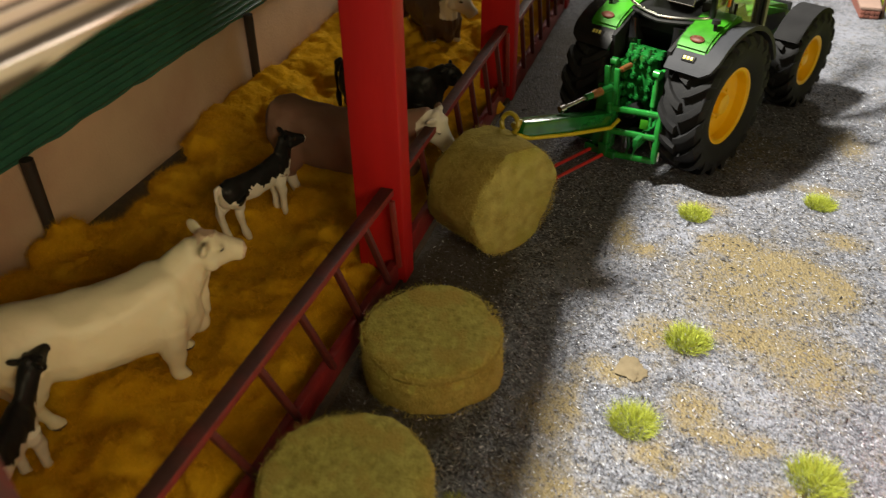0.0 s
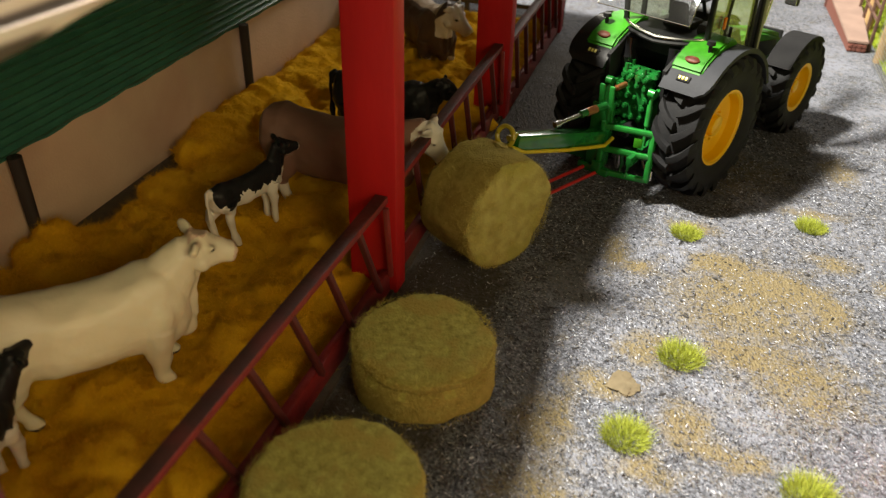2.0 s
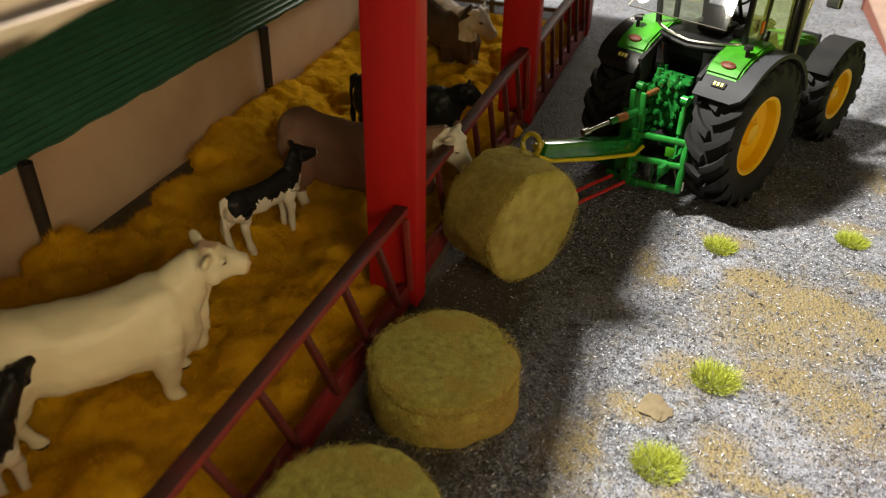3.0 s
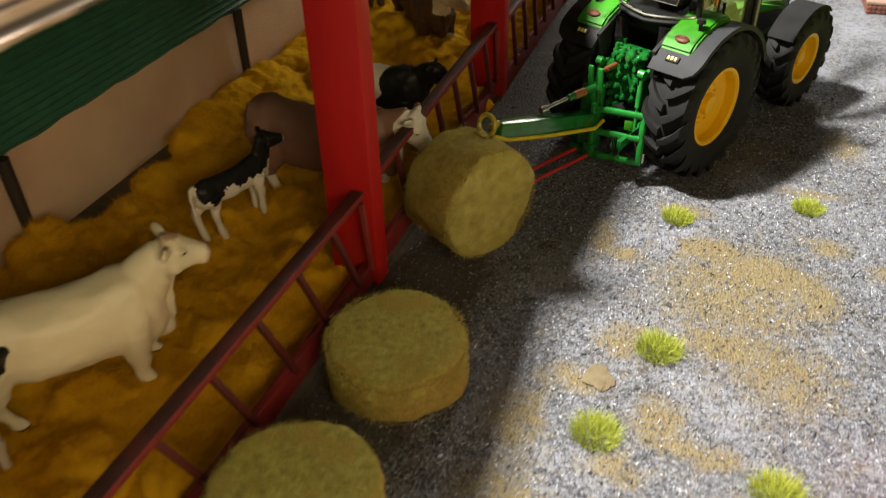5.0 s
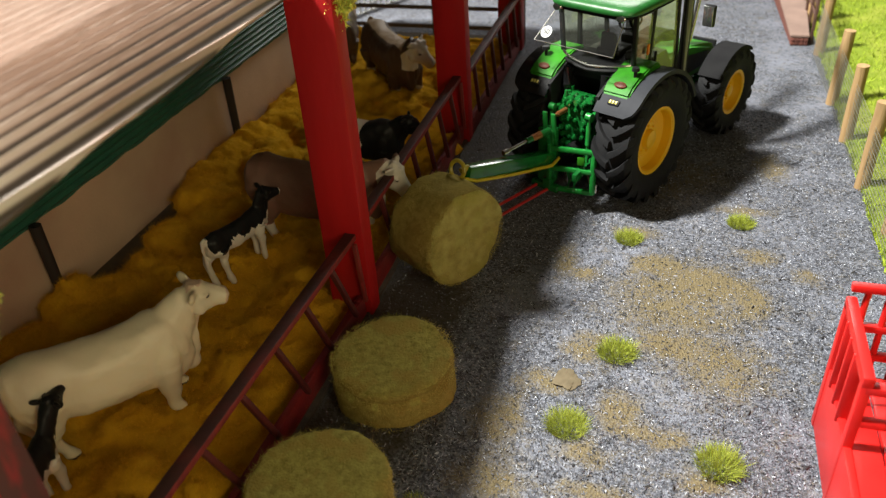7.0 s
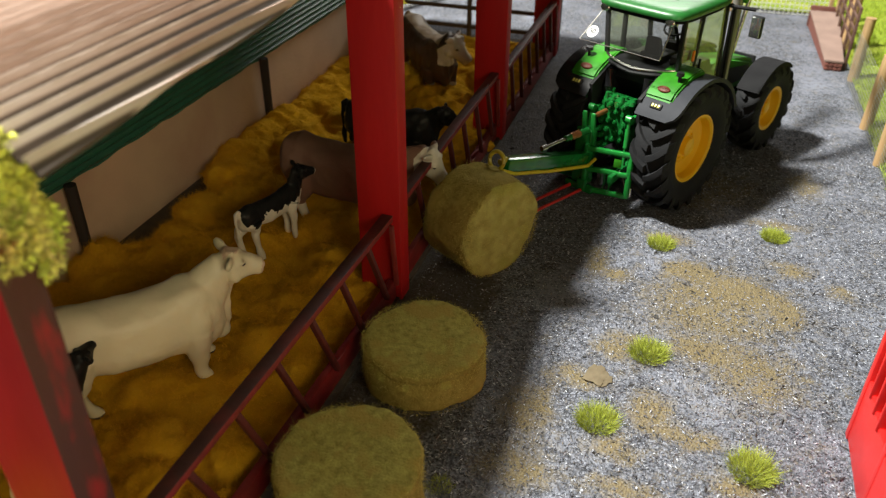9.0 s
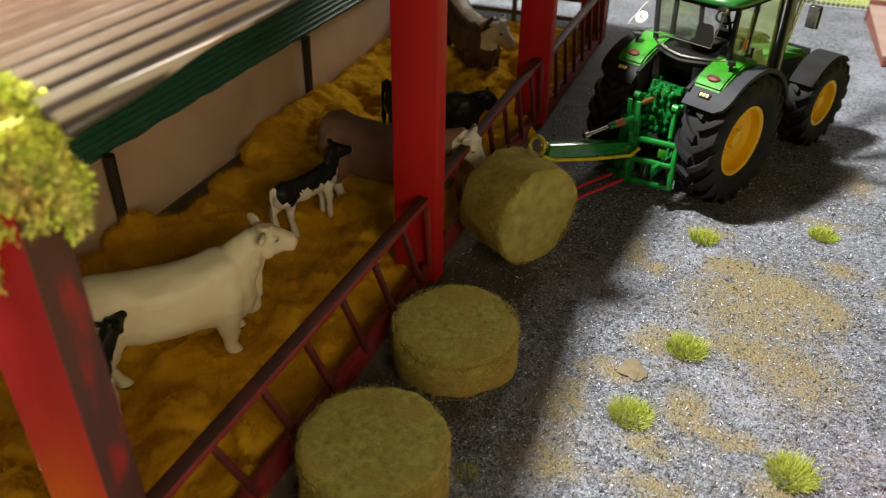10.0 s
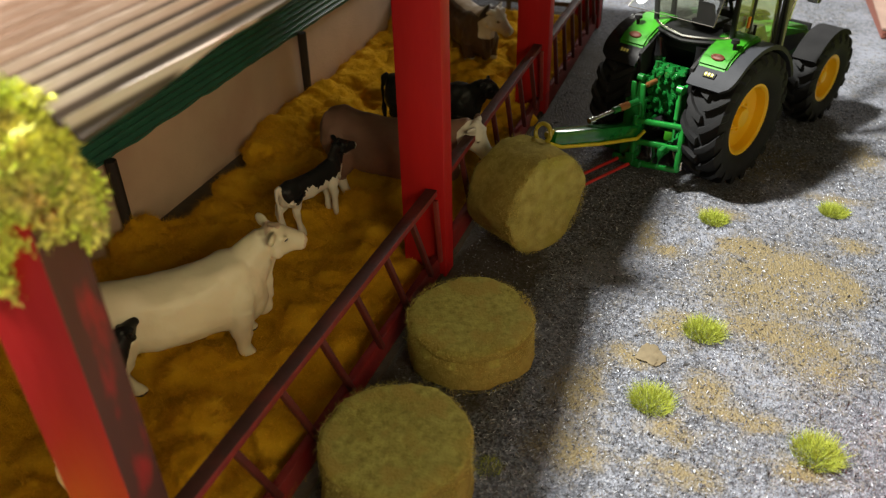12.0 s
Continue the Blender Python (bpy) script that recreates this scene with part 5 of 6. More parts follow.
hull(bm, [(Vector((0, 9.3 + d, z)), Vector((1, 0, 0)), Vector((0, 1, 0)), 21.2 * k, 23.4 * k) for z, k, d in ((83.2, 0.95, 0), (83.4, 0.985, 0), (84.2, 1.0, 0), (85.4, 0.99, 0), (86.3, 0.955, 0.1), (86.9, 0.89, 0.2), (87.3, 0.76, 0.3), (87.5, 0.55, 0.3))], 64, 6.0)
roof_t = part("cab_roof", bm, M_CABROOF, cab, "glossy green cab roof")
bm = bm_new()
hull(bm, [(Vector((0, 9.3, z)), Vector((1, 0, 0)), Vector((0, 1, 0)), 19.6, 21.6) for z in (81.6, 83.5)], 48, 5.0)
part("roof_header", bm, M_MATT, cab, "black header under the roof")
bm = bm_new()
box(bm, (0, 9, 87.5), (19, 15, 0.6), None, 0.2)
part("hatch_frame", bm, M_DGREEN, roof_t)
bm = bm_new()
box(bm, (0, 9, 87.9), (17, 13, 0.8), None, 0.3)
part("roof_hatch", bm, M_HATCH, roof_t, "pale green translucent roof hatch")
for s in (-1, 1):
    bm = bm_new()
    lathe(bm, [(0.05, -1.4), (1.2, -1.2), (1.5, 0.4), (1.2, 0.9), (0.05, 1.0)], "Z", 16)
    bmesh.ops.transform(bm, matrix=Matrix.Translation((s * 15.5, -12.6, 82.6)) @ Matrix.Rotation(radians(80), 4, "X") @ Matrix.Diagonal((1.5, 1, 1, 1)), verts=bm.verts[:])
    part("roof_lamp", bm, M_CHROME, roof_t, "small bright work lamp")
    bm = bm_new()
    rod(bm, (s * 19.5, 27, 82.5), (s * 30, 31, 82), 0.8, None, 8)
    arm_ = part("mirror_arm", bm, M_BLACK, cab)
    bm = bm_new()
    box(bm, (s * 31.5, 31.5, 75), (5.5, 2.2, 9.5), None, 0.9)
    part("mirror", bm, M_BLACK, arm_)
    bm = bm_new()
    box(bm, (s * 31.5, 30.2, 75), (4.5, 0.5, 8.4), None, 0.2)
    part("mirror_glass", bm, M_MIRROR, arm_, "dull silver mirror glass")
bm = bm_new()
rod(bm, (-13, 20, 86), (-13, 20, 93), 0.8, None, 8)
rod(bm, (-13, 20, 93), (-13, 20, 97), 1.4, 1.1, 10)
part("beacon", bm, M_BLACK, roof_t)
# rear frame, bowed sill and the open window
bm = bm_new()
pipe(bm, [(18.2 * math.sin(radians(a)), -1.5 - 9.4 * math.cos(radians(a)), 59.6 + 1.6 * abs(math.sin(radians(a)))) for a in range(-80, 81, 10)], 0.7, 8)
part("rear_sill", bm, M_CHROME, cab, "thin bowed bright rear sill")
bm = bm_new()
rim_ = [bm.verts.new((18 * math.sin(radians(a)), -1.5 - 8.6 * math.cos(radians(a)), 58.9 + 1.6 * abs(math.sin(radians(a))))) for a in range(-90, 91, 15)]
bm.faces.new(rim_ + [bm.verts.new((18, 7, 60.2)), bm.verts.new((-18, 7, 60.2))])
r_ = bmesh.ops.extrude_face_region(bm, geom=bm.faces[:])
bmesh.ops.translate(bm, vec=(0, 0, -1.4), verts=[q for q in r_["geom"] if isinstance(q, bmesh.types.BMVert)])
part("cab_shelf", bm, M_MATT, cab, "black shelf behind the seat")
for s in (-1, 1):
    bm = bm_new()
    pipe(bm, [(s * 9.5, -11.0, 57), (s * 9.8, -12.5, 50), (s * 9.6, -11.5, 42)], 2.6, 14)
    part("body_bulge", bm, M_GLOSS, cab, "glossy black rounded corner")
bm = bm_new()
pipe(bm, [(18.6 * math.sin(radians(a)), -1.5 - 10.2 * math.cos(radians(a)), 58.0 + 1.6 * abs(math.sin(radians(a)))) for a in range(-80, 81, 10)], 0.8, 8)
part("sill_pipe", bm, M_BLACK, cab)
bm = bm_new()
W = [Vector((-16.5, -11.5, 82)), Vector((16.5, -11.5, 82)), Vector((18.5, -22, 70)), Vector((-20.5, -22, 70))]
slab_quad(bm, W, 0.35)
rw = part("rear_window", bm, M_GLASS, cab, "clear rear window swung open")
bm = bm_new()
for a, b in zip(W, W[1:] + W[:1]):
    rod(bm, a, b, 0.2, None, 6)
part("window_edge", bm, M_CHROME, rw)
bm = bm_new()
bmesh.ops.create_circle(bm, cap_ends=True, segments=28, radius=2.6)
nrm = (W[1] - W[0]).cross(W[3] - W[0]).normalized()
ax = (W[1] - W[0]).normalized()
ay = nrm.cross(ax)
if ay.z < 0:
    ay, nrm = -ay, -nrm
stick = Matrix((ax, ay, ax.cross(ay))).transposed().to_4x4()
spot = W[3] + ax * 3.4 + (W[0] - W[3]).normalized() * 4.5
backw = ax.cross(ay) if ax.cross(ay).y < 0 else -ax.cross(ay)
stick.translation = spot + backw * 0.5
bmesh.ops.transform(bm, matrix=stick, verts=bm.verts[:])
sticker = part("speed_sticker", bm, M_WHITE, rw, "round white sticker reading 50")
cu = bpy.data.curves.new("fifty", "FONT")
cu.offset = 0.05
cu.body, cu.size, cu.align_x, cu.align_y = "50", 3.2, "CENTER", "CENTER"
tx = new("fifty", cu)
me = bpy.data.meshes.new_from_object(tx.evaluated_get(bpy.context.evaluated_depsgraph_get()))
bpy.data.objects.remove(tx)
m4 = stick.copy()
m4.translation = spot + backw * 0.75
me.transform(Matrix.Scale(MM, 4) @ m4)
me.materials.clear()
me.materials.append(M_INK)
dig = new("sticker_digits", me)
dig.parent = sticker
# seat, wheel, console inside
seat = new("driver_seat")
seat.empty_display_size = 0.01
seat.parent = cab
bm = bm_new()
box(bm, (0, 9, 61), (12, 11, 3.5), None, 1.2)
part("cushion", bm, M_INT, seat)
bm = bm_new()
box(bm, (0, 4.5, 65.5), (9, 3, 9), Matrix.Rotation(radians(8), 3, "X"), 1.4, 0.8)
part("backrest", bm, M_INT, seat)
bm = bm_new()
pipe(bm, [(math.cos(k * math.tau / 20) * 5, 21 + math.sin(k * math.tau / 20) * 4.2, 70 + math.sin(k * math.tau / 20) * 2.4) for k in range(21)], 0.5, 6)
rod(bm, (0, 21, 70), (0, 27, 60), 0.8, None, 8)
part("steering_wheel", bm, M_BLACK, cab)
bm = bm_new()
box(bm, (0, 29, 57), (16, 5, 9), None, 1.5)
part("dashboard", bm, M_INT, cab)
bm = bm_new()
box(bm, (11.5, 9, 62), (4, 14, 4), None, 1)
part("side_console", bm, M_INT, cab)
bm = bm_new()
box(bm, (19.4, 4.0, 66), (0.8, 1.6, 4.5), None, 0.3)
part("orange_marker", bm, M_ORANGE, cab, "small orange reflector")
# exhaust stack and air pipe beside the bonnet
bm = bm_new()
pipe(bm, [(18, 38, 34), (18.3, 37.4, 50), (18.6, 37, 66), (18.8, 36.6, 80), (18.8, 36, 84)], 2.0, 14)
part("exhaust", bm, M_TUBE, TR, "slim grey exhaust stack")
bm = bm_new()
pipe(bm, [(20, 35.0, 44), (19.8, 33, 80), (20, 29, 82.5)], 0.9, 8)
part("grab_rail", bm, M_BLACK, TR)
for s in (-1, 1):
    bm = bm_new()
    for k, z in enumerate((16, 24, 32)):
        box(bm, (s * (20 - k), 34, z), (8, 12, 1.2), None, 0.3)
    box(bm, (s * 17, 28.5, 24), (1, 1, 18))
    box(bm, (s * 17, 39.5, 24), (1, 1, 18))
    part("cab_steps", bm, M_DGREEN, TR)
    bm = bm_new()
    box(bm, (s * 15.5, 26, 24), (8, 22, 14), None, 2)
    part("fuel_tank", bm, M_BLACK, TR)

# raised front loader arms
ld = new("front_loader")
ld.empty_display_size = 0.01
ld.parent = TR
for s in (-1, 1):
    bm = bm_new()
    bar(bm, (s * 15.0, 46, 34), (s * 15.0, 46, 82), 2.4, 3.4, (1, 0, 0), 0.6)
    part("loader_post", bm, M_BLACK, ld)
    bm = bm_new()
    bar(bm, (s * 15.5, 46, 80), (s * 15.5, 70, 108), 3.6, 5.5, (1, 0, 0), 0.6)
    bar(bm, (s * 15.5, 69, 107), (s * 15.5, 104, 104), 3.6, 5.5, (1, 0, 0), 0.6)
    part("loader_arm", bm, M_GREEN, ld, "raised green loader arm")
    bm = bm_new()
    rod(bm, (s * 15.5, 48, 56), (s * 15.5, 58, 90), 1.0, None, 10)
    part("lift_cylinder", bm, M_CHROME, ld)

# rear linkage: hydraulic block, lift arms, drawbar
hitch = new("rear_linkage")
hitch.empty_display_size = 0.01
hitch.parent = TR
g = np.random.default_rng(31)
bm = bm_new()
box(bm, (-1.0, -15, 36), (11, 8, 16), None, 1.0)
part("valve_block", bm, M_DGREEN, hitch)
for k in range(22):
    bm = bm_new()
    x, z = -6.2 + 3.3 * (k % 4) + g.uniform(-0.7, 0.7), 46.0 - 4.2 * (k // 4) + g.uniform(-0.8, 0.8)
    e = g.uniform(-1.4, 0.8)
    r_ = g.uniform(1.1, 1.9)
    rod(bm, (x, -17, z), (x, -20.0 + e, z - 0.3), r_, r_ * 0.9, 12)
    rod(bm, (x, -19.8 + e, z - 0.3), (x, -20.7 + e, z - 0.3), r_ * 0.6, r_ * 0.5, 10)
    part("coupler", bm, M_DGREEN, hitch)
bm = bm_new()
box(bm, (-1.0, -14.5, 45.8), (13, 8, 2.6), None, 0.7)
part("valve_cap", bm, M_DGREEN, hitch)
for k in range(9):
    bm = bm_new()
    x = -6.5 + 4.2 * (k % 4) + g.uniform(-0.8, 0.8)
    rod(bm, (x, -18 + 3.0 * (k // 4), 46.5), (x, -18 + 3.0 * (k // 4), 48.6 + g.uniform(-0.6, 0.8)), g.uniform(0.9, 1.5), 0.8, 10)
    part("valve_cap", bm, M_DGREEN, hitch)
for s in (-1, 1):
    bm = bm_new()
    bar(bm, (s * 8.5, -10, 42), (s * 9.5, -22.5, 41), 1.8, 2.8, (0, 0, 1), 0.4)
    part("lift_arm", bm, M_MGREEN, hitch)
    bm = bm_new()
    rod(bm, (s * 9.5, -22.8, 43), (s * 10.5, -24.5, 22), 0.8, None, 10)
    rod(bm, (s * 9.5, -22.8, 38), (s * 10.2, -24, 30), 1.2, None, 10)
    rod(bm, (s * 9.5 - 1.3, -22.8, 42.5), (s * 9.5 + 1.3, -22.8, 42.5), 1.7, None, 12)
    part("lift_rod", bm, M_MGREEN, hitch)
    bm = bm_new()
    bar(bm, (s * 8, -6, 20), (s * 10.5, -34, 18), 2.2, 3.8, (0, 0, 1), 0.4)
    part("lower_link", bm, M_DGREEN, hitch)
bm = bm_new()
rod(bm, (-3.0, -22, 42.5), (-2.4, -29, 43), 1.1, None, 10)
rod(bm, (-2.4, -28, 43), (-2.0, -33.5, 43.4), 0.7, None, 10)
part("top_link", bm, M_BRASS, hitch, "copper-coloured top link")
bm = bm_new()
rod(bm, (0, -17, 24), (0, -23, 24), 2.6, None, 16)
rod(bm, (0, -23, 24), (0, -26, 24), 1.2, None, 10)
part("shaft_stub", bm, M_BLACK, hitch)
bm = bm_new()
box(bm, (0, -16, 13), (7, 14, 3), None, 0.5)
rod(bm, (0, -24, 9), (0, -24, 17), 1.2, None, 8)
part("drawbar", bm, M_CHROME, hitch)

bm = bm_new()
pipe(bm, [(10.8, -24, 17), (13.5, -25.5, 13), (16.5, -25, 11.5)], 0.8, 8)
rod(bm, (16, -25.5, 9.5), (16, -25.5, 13.5), 1.1, None, 10)
part("stabiliser", bm, M_CHROME, hitch, "small bright stabiliser chain end")

# ---------------------------------------------------------------- bale boom behind the tractor
BO = thing("bale_boom", -7.8, 340.0, 0, -27.0, "green rear boom implement with yellow pipe and red tines", "farm implement")
bm = bm_new()
GL, GR = Vector((-2.6, -33.6, 0)), Vector((15.6, -27.0, 0))
for z in (29, 19.5, 9.5):
    bar(bm, GL + Vector((0, 0, z)), GR + Vector((0, 0, z)), 2.3, 2.3, (0, 0, 1), 0.7)
bar(bm, GR + Vector((0, 0, 8.6)), GR + Vector((0, 0, 30.1)), 2.3, 2.3, (0, 1, 0), 0.7)
bar(bm, GL + Vector((0, 0, 12)), GL + Vector((0, 0, 31)), 2.0, 2.4, (0, 1, 0), 0.5)
part("ladder_guard", bm, M_MGREEN, BO, "green three-bar guard frame")
bm = bm_new()
for x in (7, 10):
    pipe(bm, [(x - 2, -30.6, 19.5), (x - 1.5, -29.6, 14), (x - 2, -30.8, 9.6)], 0.8, 8)
part("guard_hooks", bm, M_DGREEN, BO)
bm = bm_new()
box(bm, (10.6, -29.2, 24.6), (3.2, 0.8, 4.0), Matrix.Rotation(radians(20), 3, "Z"), 0.2)
part("bracket_plate", bm, M_GREEN, BO)
bm = bm_new()
box(bm, (-5.5, -31, 24), (8, 5, 26), None, 0.8)
part("headstock", bm, M_DGREEN, BO)
bm = bm_new()
bar(bm, (-4.0, -33, 23.5), (-7.6, -83, 36.0), 5.6, 6.6, (0, 0, 1), 0.9)
part("boom_tube", bm, M_DGREEN, BO)
for x in (-6.4, -2.0):
    bm = bm_new()
    bar(bm, (x, -31, 27), (x + 0.6, -33.5, 45), 1.2, 2.2, (1, 0, 0), 0.4)
    part("link_arm", bm, M_MGREEN, BO)
bm = bm_new()
rod(bm, (-2.6, -34.5, 37.5), (-5.2, -47, 36.6), 1.5, 1.4, 12)
ram = part("ram", bm, M_DGREEN, BO, "green hydraulic ram")
bm = bm_new()
rod(bm, (-5.2, -46.5, 36.6), (-7.2, -58, 35.4), 0.75, None, 10)
rod(bm, (-7.0, -57, 35.5), (-7.4, -59.5, 35.3), 1.3, None, 10)
part("ram_rod", bm, M_CHROME, ram, "bright metal ram rod")
bm = bm_new()
rod(bm, (-3.6, -39.4, 37.2), (-4.6, -44, 36.8), 1.6, None, 12)
part("ram_collar", bm, M_BRASS, ram)
bm = bm_new()
pipe(bm, [(0.5, -31, 24), (-0.4, -35, 21.5), (-2.6, -58, 26.5), (-4.4, -80, 32.5), (-5.0, -86.5, 36)], 0.75, 8)
part("yellow_pipe", bm, M_YPIPE, BO, "thin yellow pipe along the boom")
bm = bm_new()
c = Vector((-7.5, -87.5, 39.8))
pipe(bm, [c + Vector((math.cos(k * math.tau / 24) * 3.5, math.sin(k * math.tau / 24) * 1.0, math.sin(k * math.tau / 24) * 3.4)) for k in range(25)], 0.85, 8)
rod(bm, c + Vector((0, 2, -1.5)), c + Vector((0, 6, -1.5)), 1.2, None, 10)
part("end_ring", bm, M_OLIVE, BO, "olive-yellow ring at the boom end")
for x in (-9.0, -2.5):
    bm = bm_new()
    rod(bm, (x, -33, 9), (x - 3.5, -84, 9), 0.75, 0.6, 8)
    part("tine", bm, M_TINE, BO, "thin red tine")
bm = bm_new()
bar(bm, (-12, -33, 9.5), (2, -33, 9.5), 3, 3, (0, 0, 1), 0.4)
bar(bm, (-3, -34, 9), (-3, -34, 14), 4, 3, (0, 1, 0), 0.3)
part("tine_bar", bm, M_DGREEN, BO)
bm = bm_new()
box(bm, (-17, -24, 12), (16, 3, 10), Matrix.Rotation(radians(10), 3, "Z"), 0.5)
part("side_plate", bm, M_DGREEN, BO)

# ---------------------------------------------------------------- red feed rack
RK = thing("red_rack", 76, 200, 0, 0, "bright red feed rack with a slatted end standing on the grit", "feed rack")


def rack_bar(name, a, b, w, h, up=(0, 0, 1)):
    bm = bm_new()
    bar(bm, a, b, w, h, up, 0.35)
    part(name, bm, M_CART, RK)


for x in (0, 42):
    rack_bar("corner_post", (x, -3, 0), (x, -3, 46.5), 2.8, 2.8, (0, 1, 0))
    rack_bar("corner_post", (x, -33, 0), (x, -33, 46), 2.6, 2.6, (0, 1, 0))
    rack_bar("side_rail", (x, -34.5, 46), (x, -1.5, 46.5), 2.8, 3.4)
    for k in range(3):
        rack_bar("side_slat", (x, -10 - 6.6 * k, 22), (x, -10.3 - 6.6 * k, 46), 1.2, 3.6, (1, 0, 0))
    rack_bar("side_board", (x, -140, 12), (x, -1.7, 12), 2.2, 23)
    for y in (-46, -70, -98):
        bm = bm_new()
        rod(bm, (x - 1.0, y, 17), (x + 1.0, y, 17), 1.0, None, 10)
        part("bolt_hole", bm, M_BLACK, RK, "small dark bolt")
for z, y in ((49.6, 1.0), (37, 0.0), (27.5, -0.6), (18, -1)):
    rack_bar("end_rail", (0, y, z), (42, y, z), 2.2, 2.4)
for k in range(7):
    bm = bm_new()
    pipe(bm, [(4.2 + 5.6 * k, -1, 16), (4.2 + 5.6 * k, -0.6, 28), (4.2 + 5.6 * k, 0.0, 38), (4.4 + 5.6 * k, 0.9, 45), (4.9 + 5.6 * k, 1.4, 49.5)], 0.95, 8)
    part("end_slat", bm, M_CART, RK)
for z, y, w in ((43.5, -33, 3.0), (32, -33, 2.2)):
    rack_bar("cross_bar", (0, y, z), (42, y, z), w, 2.6)
for k in range(5):
    rack_bar("floor_board", (4.6 + 8.2 * k, -140, 22 + 0.25 * (k % 2)), (4.6 + 8.2 * k, -5, 22 + 0.25 * (k % 2)), 7.7, 1.8)
for y in (-40, -64):
    rack_bar("floor_batten", (8, y, 23.6), (41, y, 23.6), 2.2, 1.4)

# ---------------------------------------------------------------- meadow, fences and far edge
gv2, gf2 = [], []
xs, ys = np.concatenate([np.arange(109, 330, 3.0), np.arange(330, 1400, 60.0)]), np.arange(-300, 2200, 8.0)
for y in ys:
    for x in xs:
        e = 1.5 * noise.noise((y * 0.06, 0, 0)) if x < 110 else 0
        gv2.append((x + e, y, 0.4 if x < 110 else 1.6 + 0.9 * noise.noise((x * 0.05, y * 0.05, 0)) + 0.5 * noise.noise((x * 0.2, y * 0.2, 3))))
k = len(xs)
gf2 = [(j * k + i, j * k + i + 1, (j + 1) * k + i + 1, (j + 1) * k + i) for j in range(len(ys) - 1) for i in range(k - 1)]
sheet_mesh("meadow", gv2, gf2, M_GRASS, "lime green static grass meadow beyond the fence", "meadow", "structure", True)
g = np.random.default_rng(17)
n = 26000
px_, py_ = 108 + (g.random(n) ** 1.5) * 190, g.uniform(220, 760, n)
v, f = strands(np.stack([px_, py_, np.full(n, 1.0)], 1), np.stack([g.normal(0, 0.5, n), g.normal(0, 0.5, n), np.ones(n)], 1), g.uniform(1.6, 4.0, n), 0.45, 0.3)
sheet_mesh("meadow_grass", v, f, M_BLADE, "short lime green grass blades", "grass", "stuff")
xs, ys = np.arange(-1300, 1300, 20.0), np.arange(668, 2200, 20.0)
gv3 = [(x, y + (0 if y > 680 else 4 * noise.noise((x * 0.02, 0, 0))), 0.6 + 1.2 * noise.noise((x * 0.02, y * 0.02, 1))) for y in ys for x in xs]
k = len(xs)
gf3 = [(j * k + i, j * k + i + 1, (j + 1) * k + i + 1, (j + 1) * k + i) for j in range(len(ys) - 1) for i in range(k - 1)]
sheet_mesh("far_meadow", gv3, gf3, M_GRASS, "lime green meadow behind the far mesh fence", "meadow", "structure", True)


def fence_post(x, y, h, r, lean, seed):
    bm = bm_new()
    rod(bm, (0, 0, -2), (lean[0], lean[1], h), r, r * 0.94, 14)
    bmesh.ops.subdivide_edges(bm, edges=[e for e in bm.edges if abs(e.verts[0].co.z - e.verts[1].co.z) > 5], cuts=6)
    for v in bm.verts:
        v.co.x += noise.noise(v.co * 0.2 + Vector((seed, 0, 0))) * 0.35
        v.co.y += noise.noise(v.co * 0.25 + Vector((0, seed, 0))) * 0.35
    ob = tagged(link("fence_post", bm, M_POST), "round pale wooden fence post at the meadow edge", "fence post", "meadow fence posts")
    ob.location = (x * MM, y * MM, 0)


FP = [(115, 268), (113.5, 310), (109.5, 352), (108.5, 400), (107, 446), (108, 522), (108, 580), (108, 640)]
for k, (x, y) in enumerate(FP):
    fence_post(x, y, 38.5 + (k * 37 % 5) * 0.6, 3.1, (1.2 - 0.5 * (k % 4), 0.6 * (k % 3)), k)


def mesh_fence(name, a, b, h, step, r, mat, label, posts=0, pm=None):
    """Square wire netting between two points, with its posts."""
    t = thing(name, a[0], a[1], 0, 0, label, "wire fence")
    d = Vector((b[0] - a[0], b[1] - a[1], 0))
    L = d.length
    d.normalize()
    s = d.cross(Vector((0, 0, 1))) * r
    vv, ff = [], []

    def strip(p, q, o):
        k0 = len(vv)
        vv.extend([p - o, p + o, q + o, q - o, p - o + s, p + o + s, q + o + s, q - o + s])
        for f4 in ((0, 1, 2, 3), (7, 6, 5, 4), (0, 4, 5, 1), (2, 6, 7, 3), (1, 5, 6, 2), (3, 7, 4, 0)):
            ff.append(tuple(k0 + i for i in f4))

    for k in range(int(L / step) + 1):
        p = d * (k * step)
        strip(p, p + Vector((0, 0, h)), d * r)
    for k in range(int(h / step) + 1):
        z = Vector((0, 0, 0.8 + k * step))
        strip(z, z + d * L, Vector((0, 0, r)))
    sheet_mesh("netting", [tuple(q) for q in vv], ff, mat, "square wire netting", parent=t)
    for k in range(posts):
        p = d * (L * k / (posts - 1))
        bm = bm_new()
        box(bm, p + Vector((0, 0, h / 2)), (3, 3, h + 3), None, 0.4)
        part("netting_post", bm, pm, t)


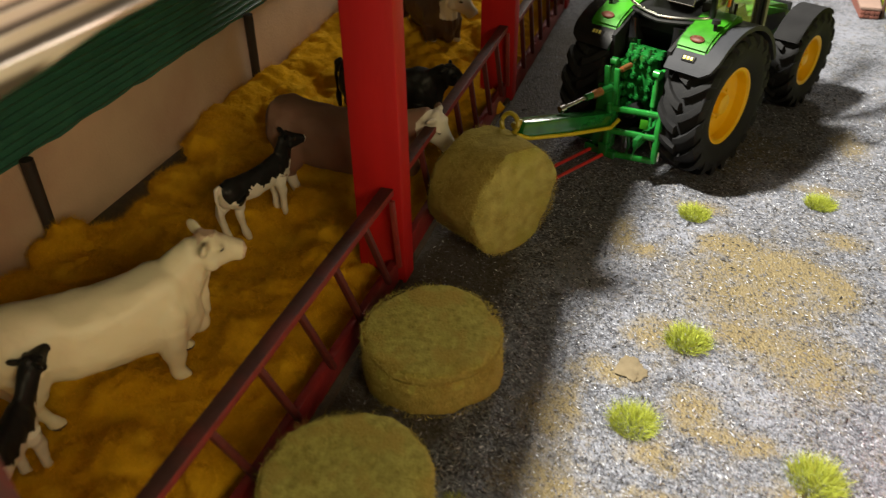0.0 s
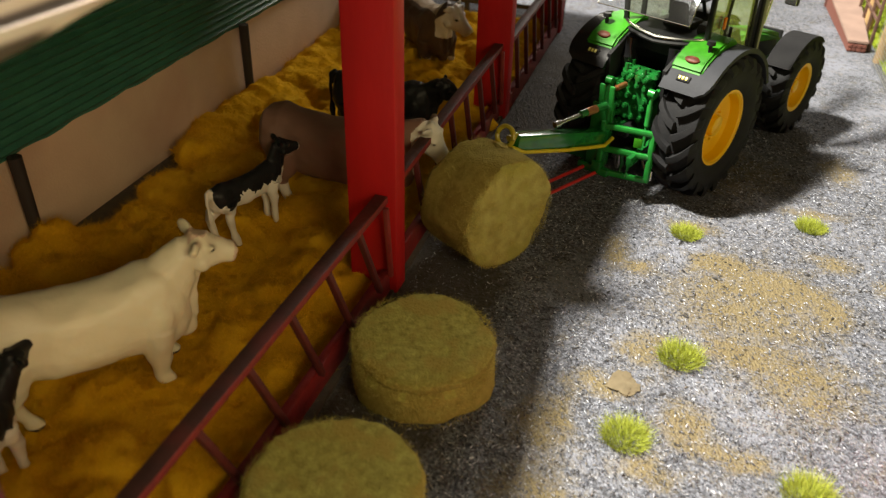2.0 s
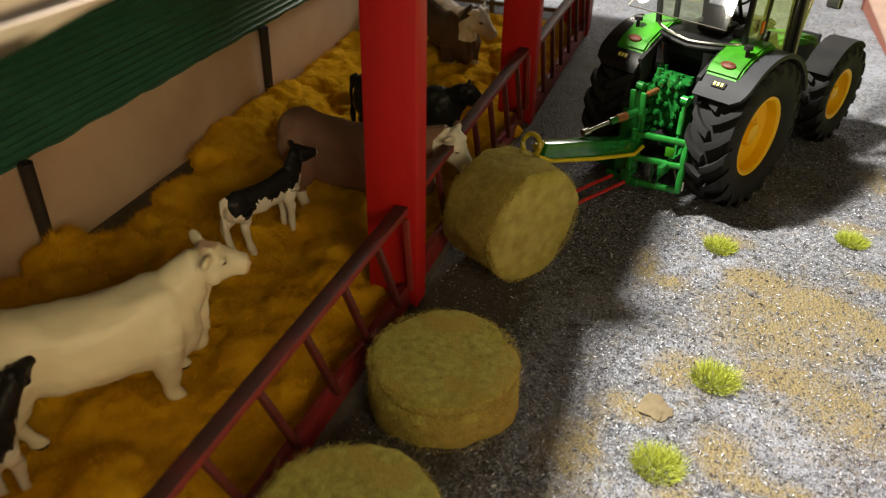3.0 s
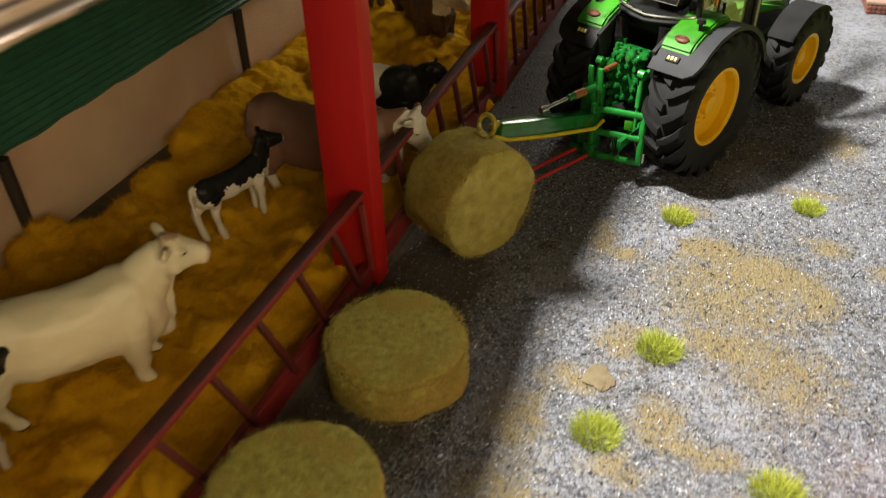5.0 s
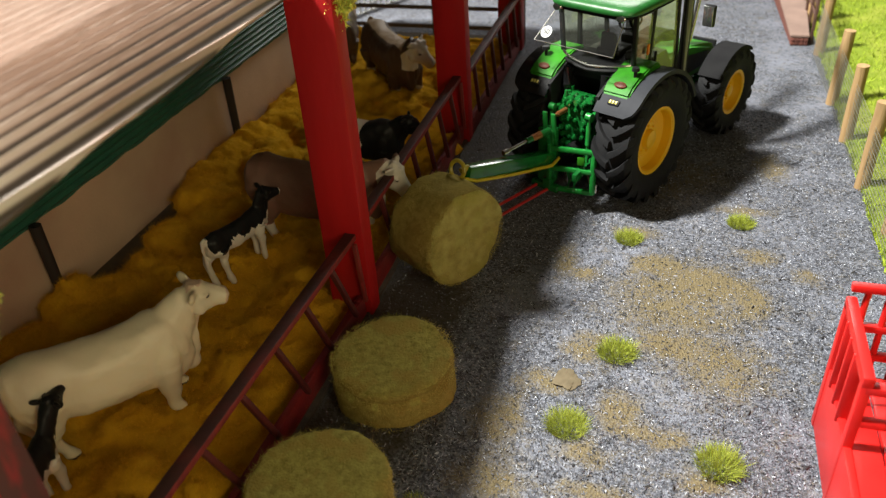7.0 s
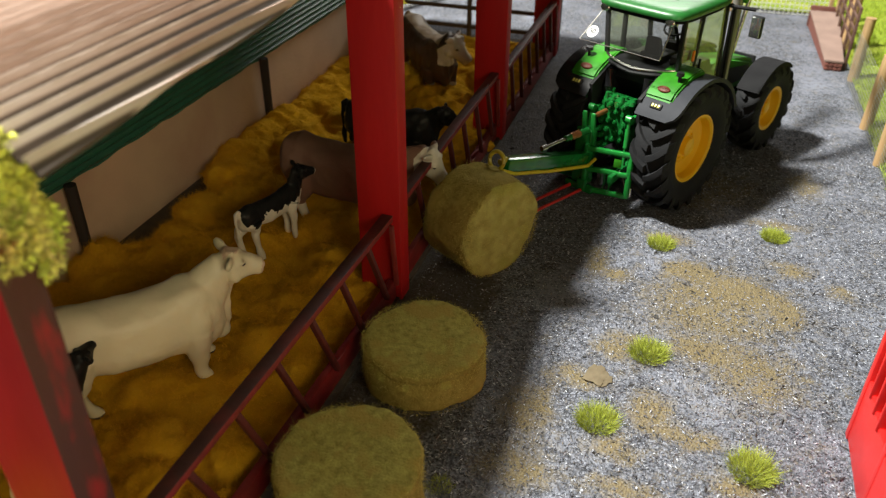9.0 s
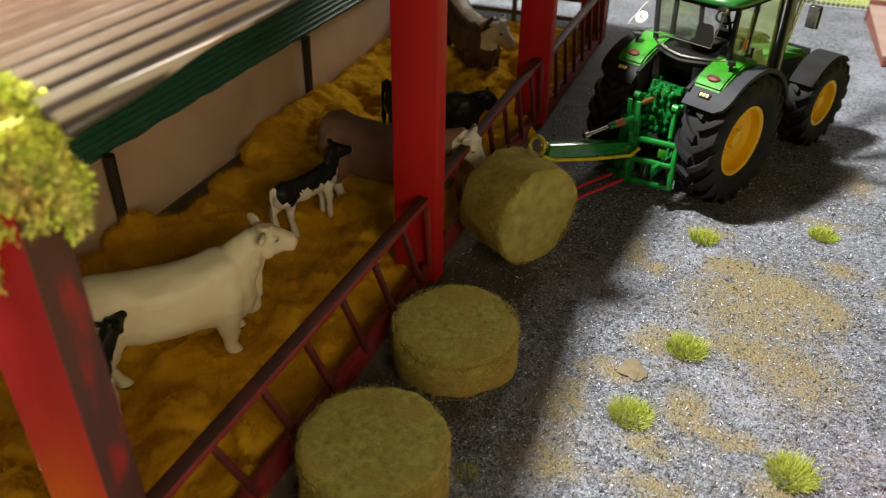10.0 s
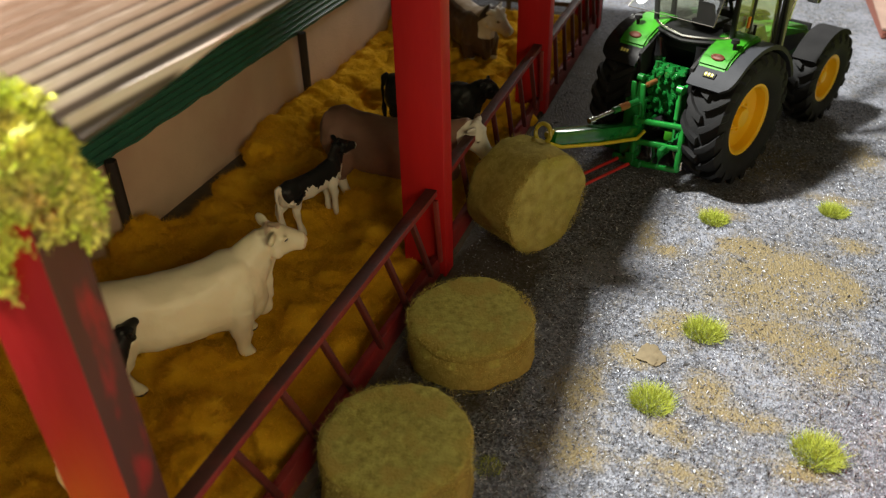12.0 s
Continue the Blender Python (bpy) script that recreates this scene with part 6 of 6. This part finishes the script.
mesh_fence("meadow_netting", (110.5, 230), (104.5, 524), 30, 2.3, 0.10, M_WIRE, "thin wire netting along the meadow fence posts")
mesh_fence("far_netting", (-176, 645), (104, 660), 34, 3.4, 0.28, M_WIREW, "pale wire netting fence along the far yard edge", 5, M_POST)
mesh_fence("side_netting", (-224, 548), (-178, 640), 34, 5.5, 0.5, M_WIREW, "white tubular netting gate at the far corner", 2, M_WIREW)
mesh_fence("side_netting", (-330, 556), (-226, 548), 34, 5.5, 0.5, M_WIREW, "white tubular netting panel behind the barn", 2, M_WIREW)

# ramp with brick end and side railing
RP = thing("loading_ramp", 97, 536, 0, 0, "pale brown loading ramp with brick end and rail", "ramp")
bm = bm_new()
low_ = [(-4.6, 2.2, 0), (5.2, 2.2, 0), (9.5, 96, 0), (-8.6, 96, 0)]
a_ = [bm.verts.new(p) for p in low_]
b_ = [bm.verts.new((p[0], p[1], 4.6 if p[1] < 50 else 9.6)) for p in low_]
bm.faces.new(a_[::-1])
bm.faces.new(b_)
for k in range(4):
    bm.faces.new((a_[k], a_[(k + 1) % 4], b_[(k + 1) % 4], b_[k]))
part("ramp_body", bm, M_BRICK, RP)
bm = bm_new()
slab_quad(bm, [(-5.4, 0.6, 5.0), (6.0, 0.6, 5.0), (10.0, 97, 10.2), (-9.6, 97, 10.2)], 1.5)
bmesh.ops.bevel(bm, geom=bm.edges[:], offset=0.3, segments=2, affect="EDGES")
part("ramp_deck", bm, M_RAMP, RP, "smooth pale brown deck")
bm = bm_new()
box(bm, (-1.0, 99, 7), (17, 3.4, 15), None, 0.4)
part("ramp_stop", bm, M_BRICK, RP)
for k in range(4):
    for j in range(2):
        bm = bm_new()
        box(bm, (-3.6 + 2.65 * k, 1.2, 1.2 + 2.3 * j), (2.4, 2.2, 2.0), None, 0.2)
        part("brick", bm, M_BRICK, RP)
for k in range(5):
    bm = bm_new()
    bar(bm, (7.6, 4 + 21 * k, 0), (7.6, 4 + 21 * k, 40), 1.8, 1.8, (0, 1, 0), 0.2)
    part("rail_post", bm, M_RUST, RP)
for z in (18, 25, 32, 39):
    bm = bm_new()
    bar(bm, (7.6, 3, z), (7.6, 90, z), 1.2, 1.6, (0, 0, 1), 0.2)
    part("rail", bm, M_RUST, RP)
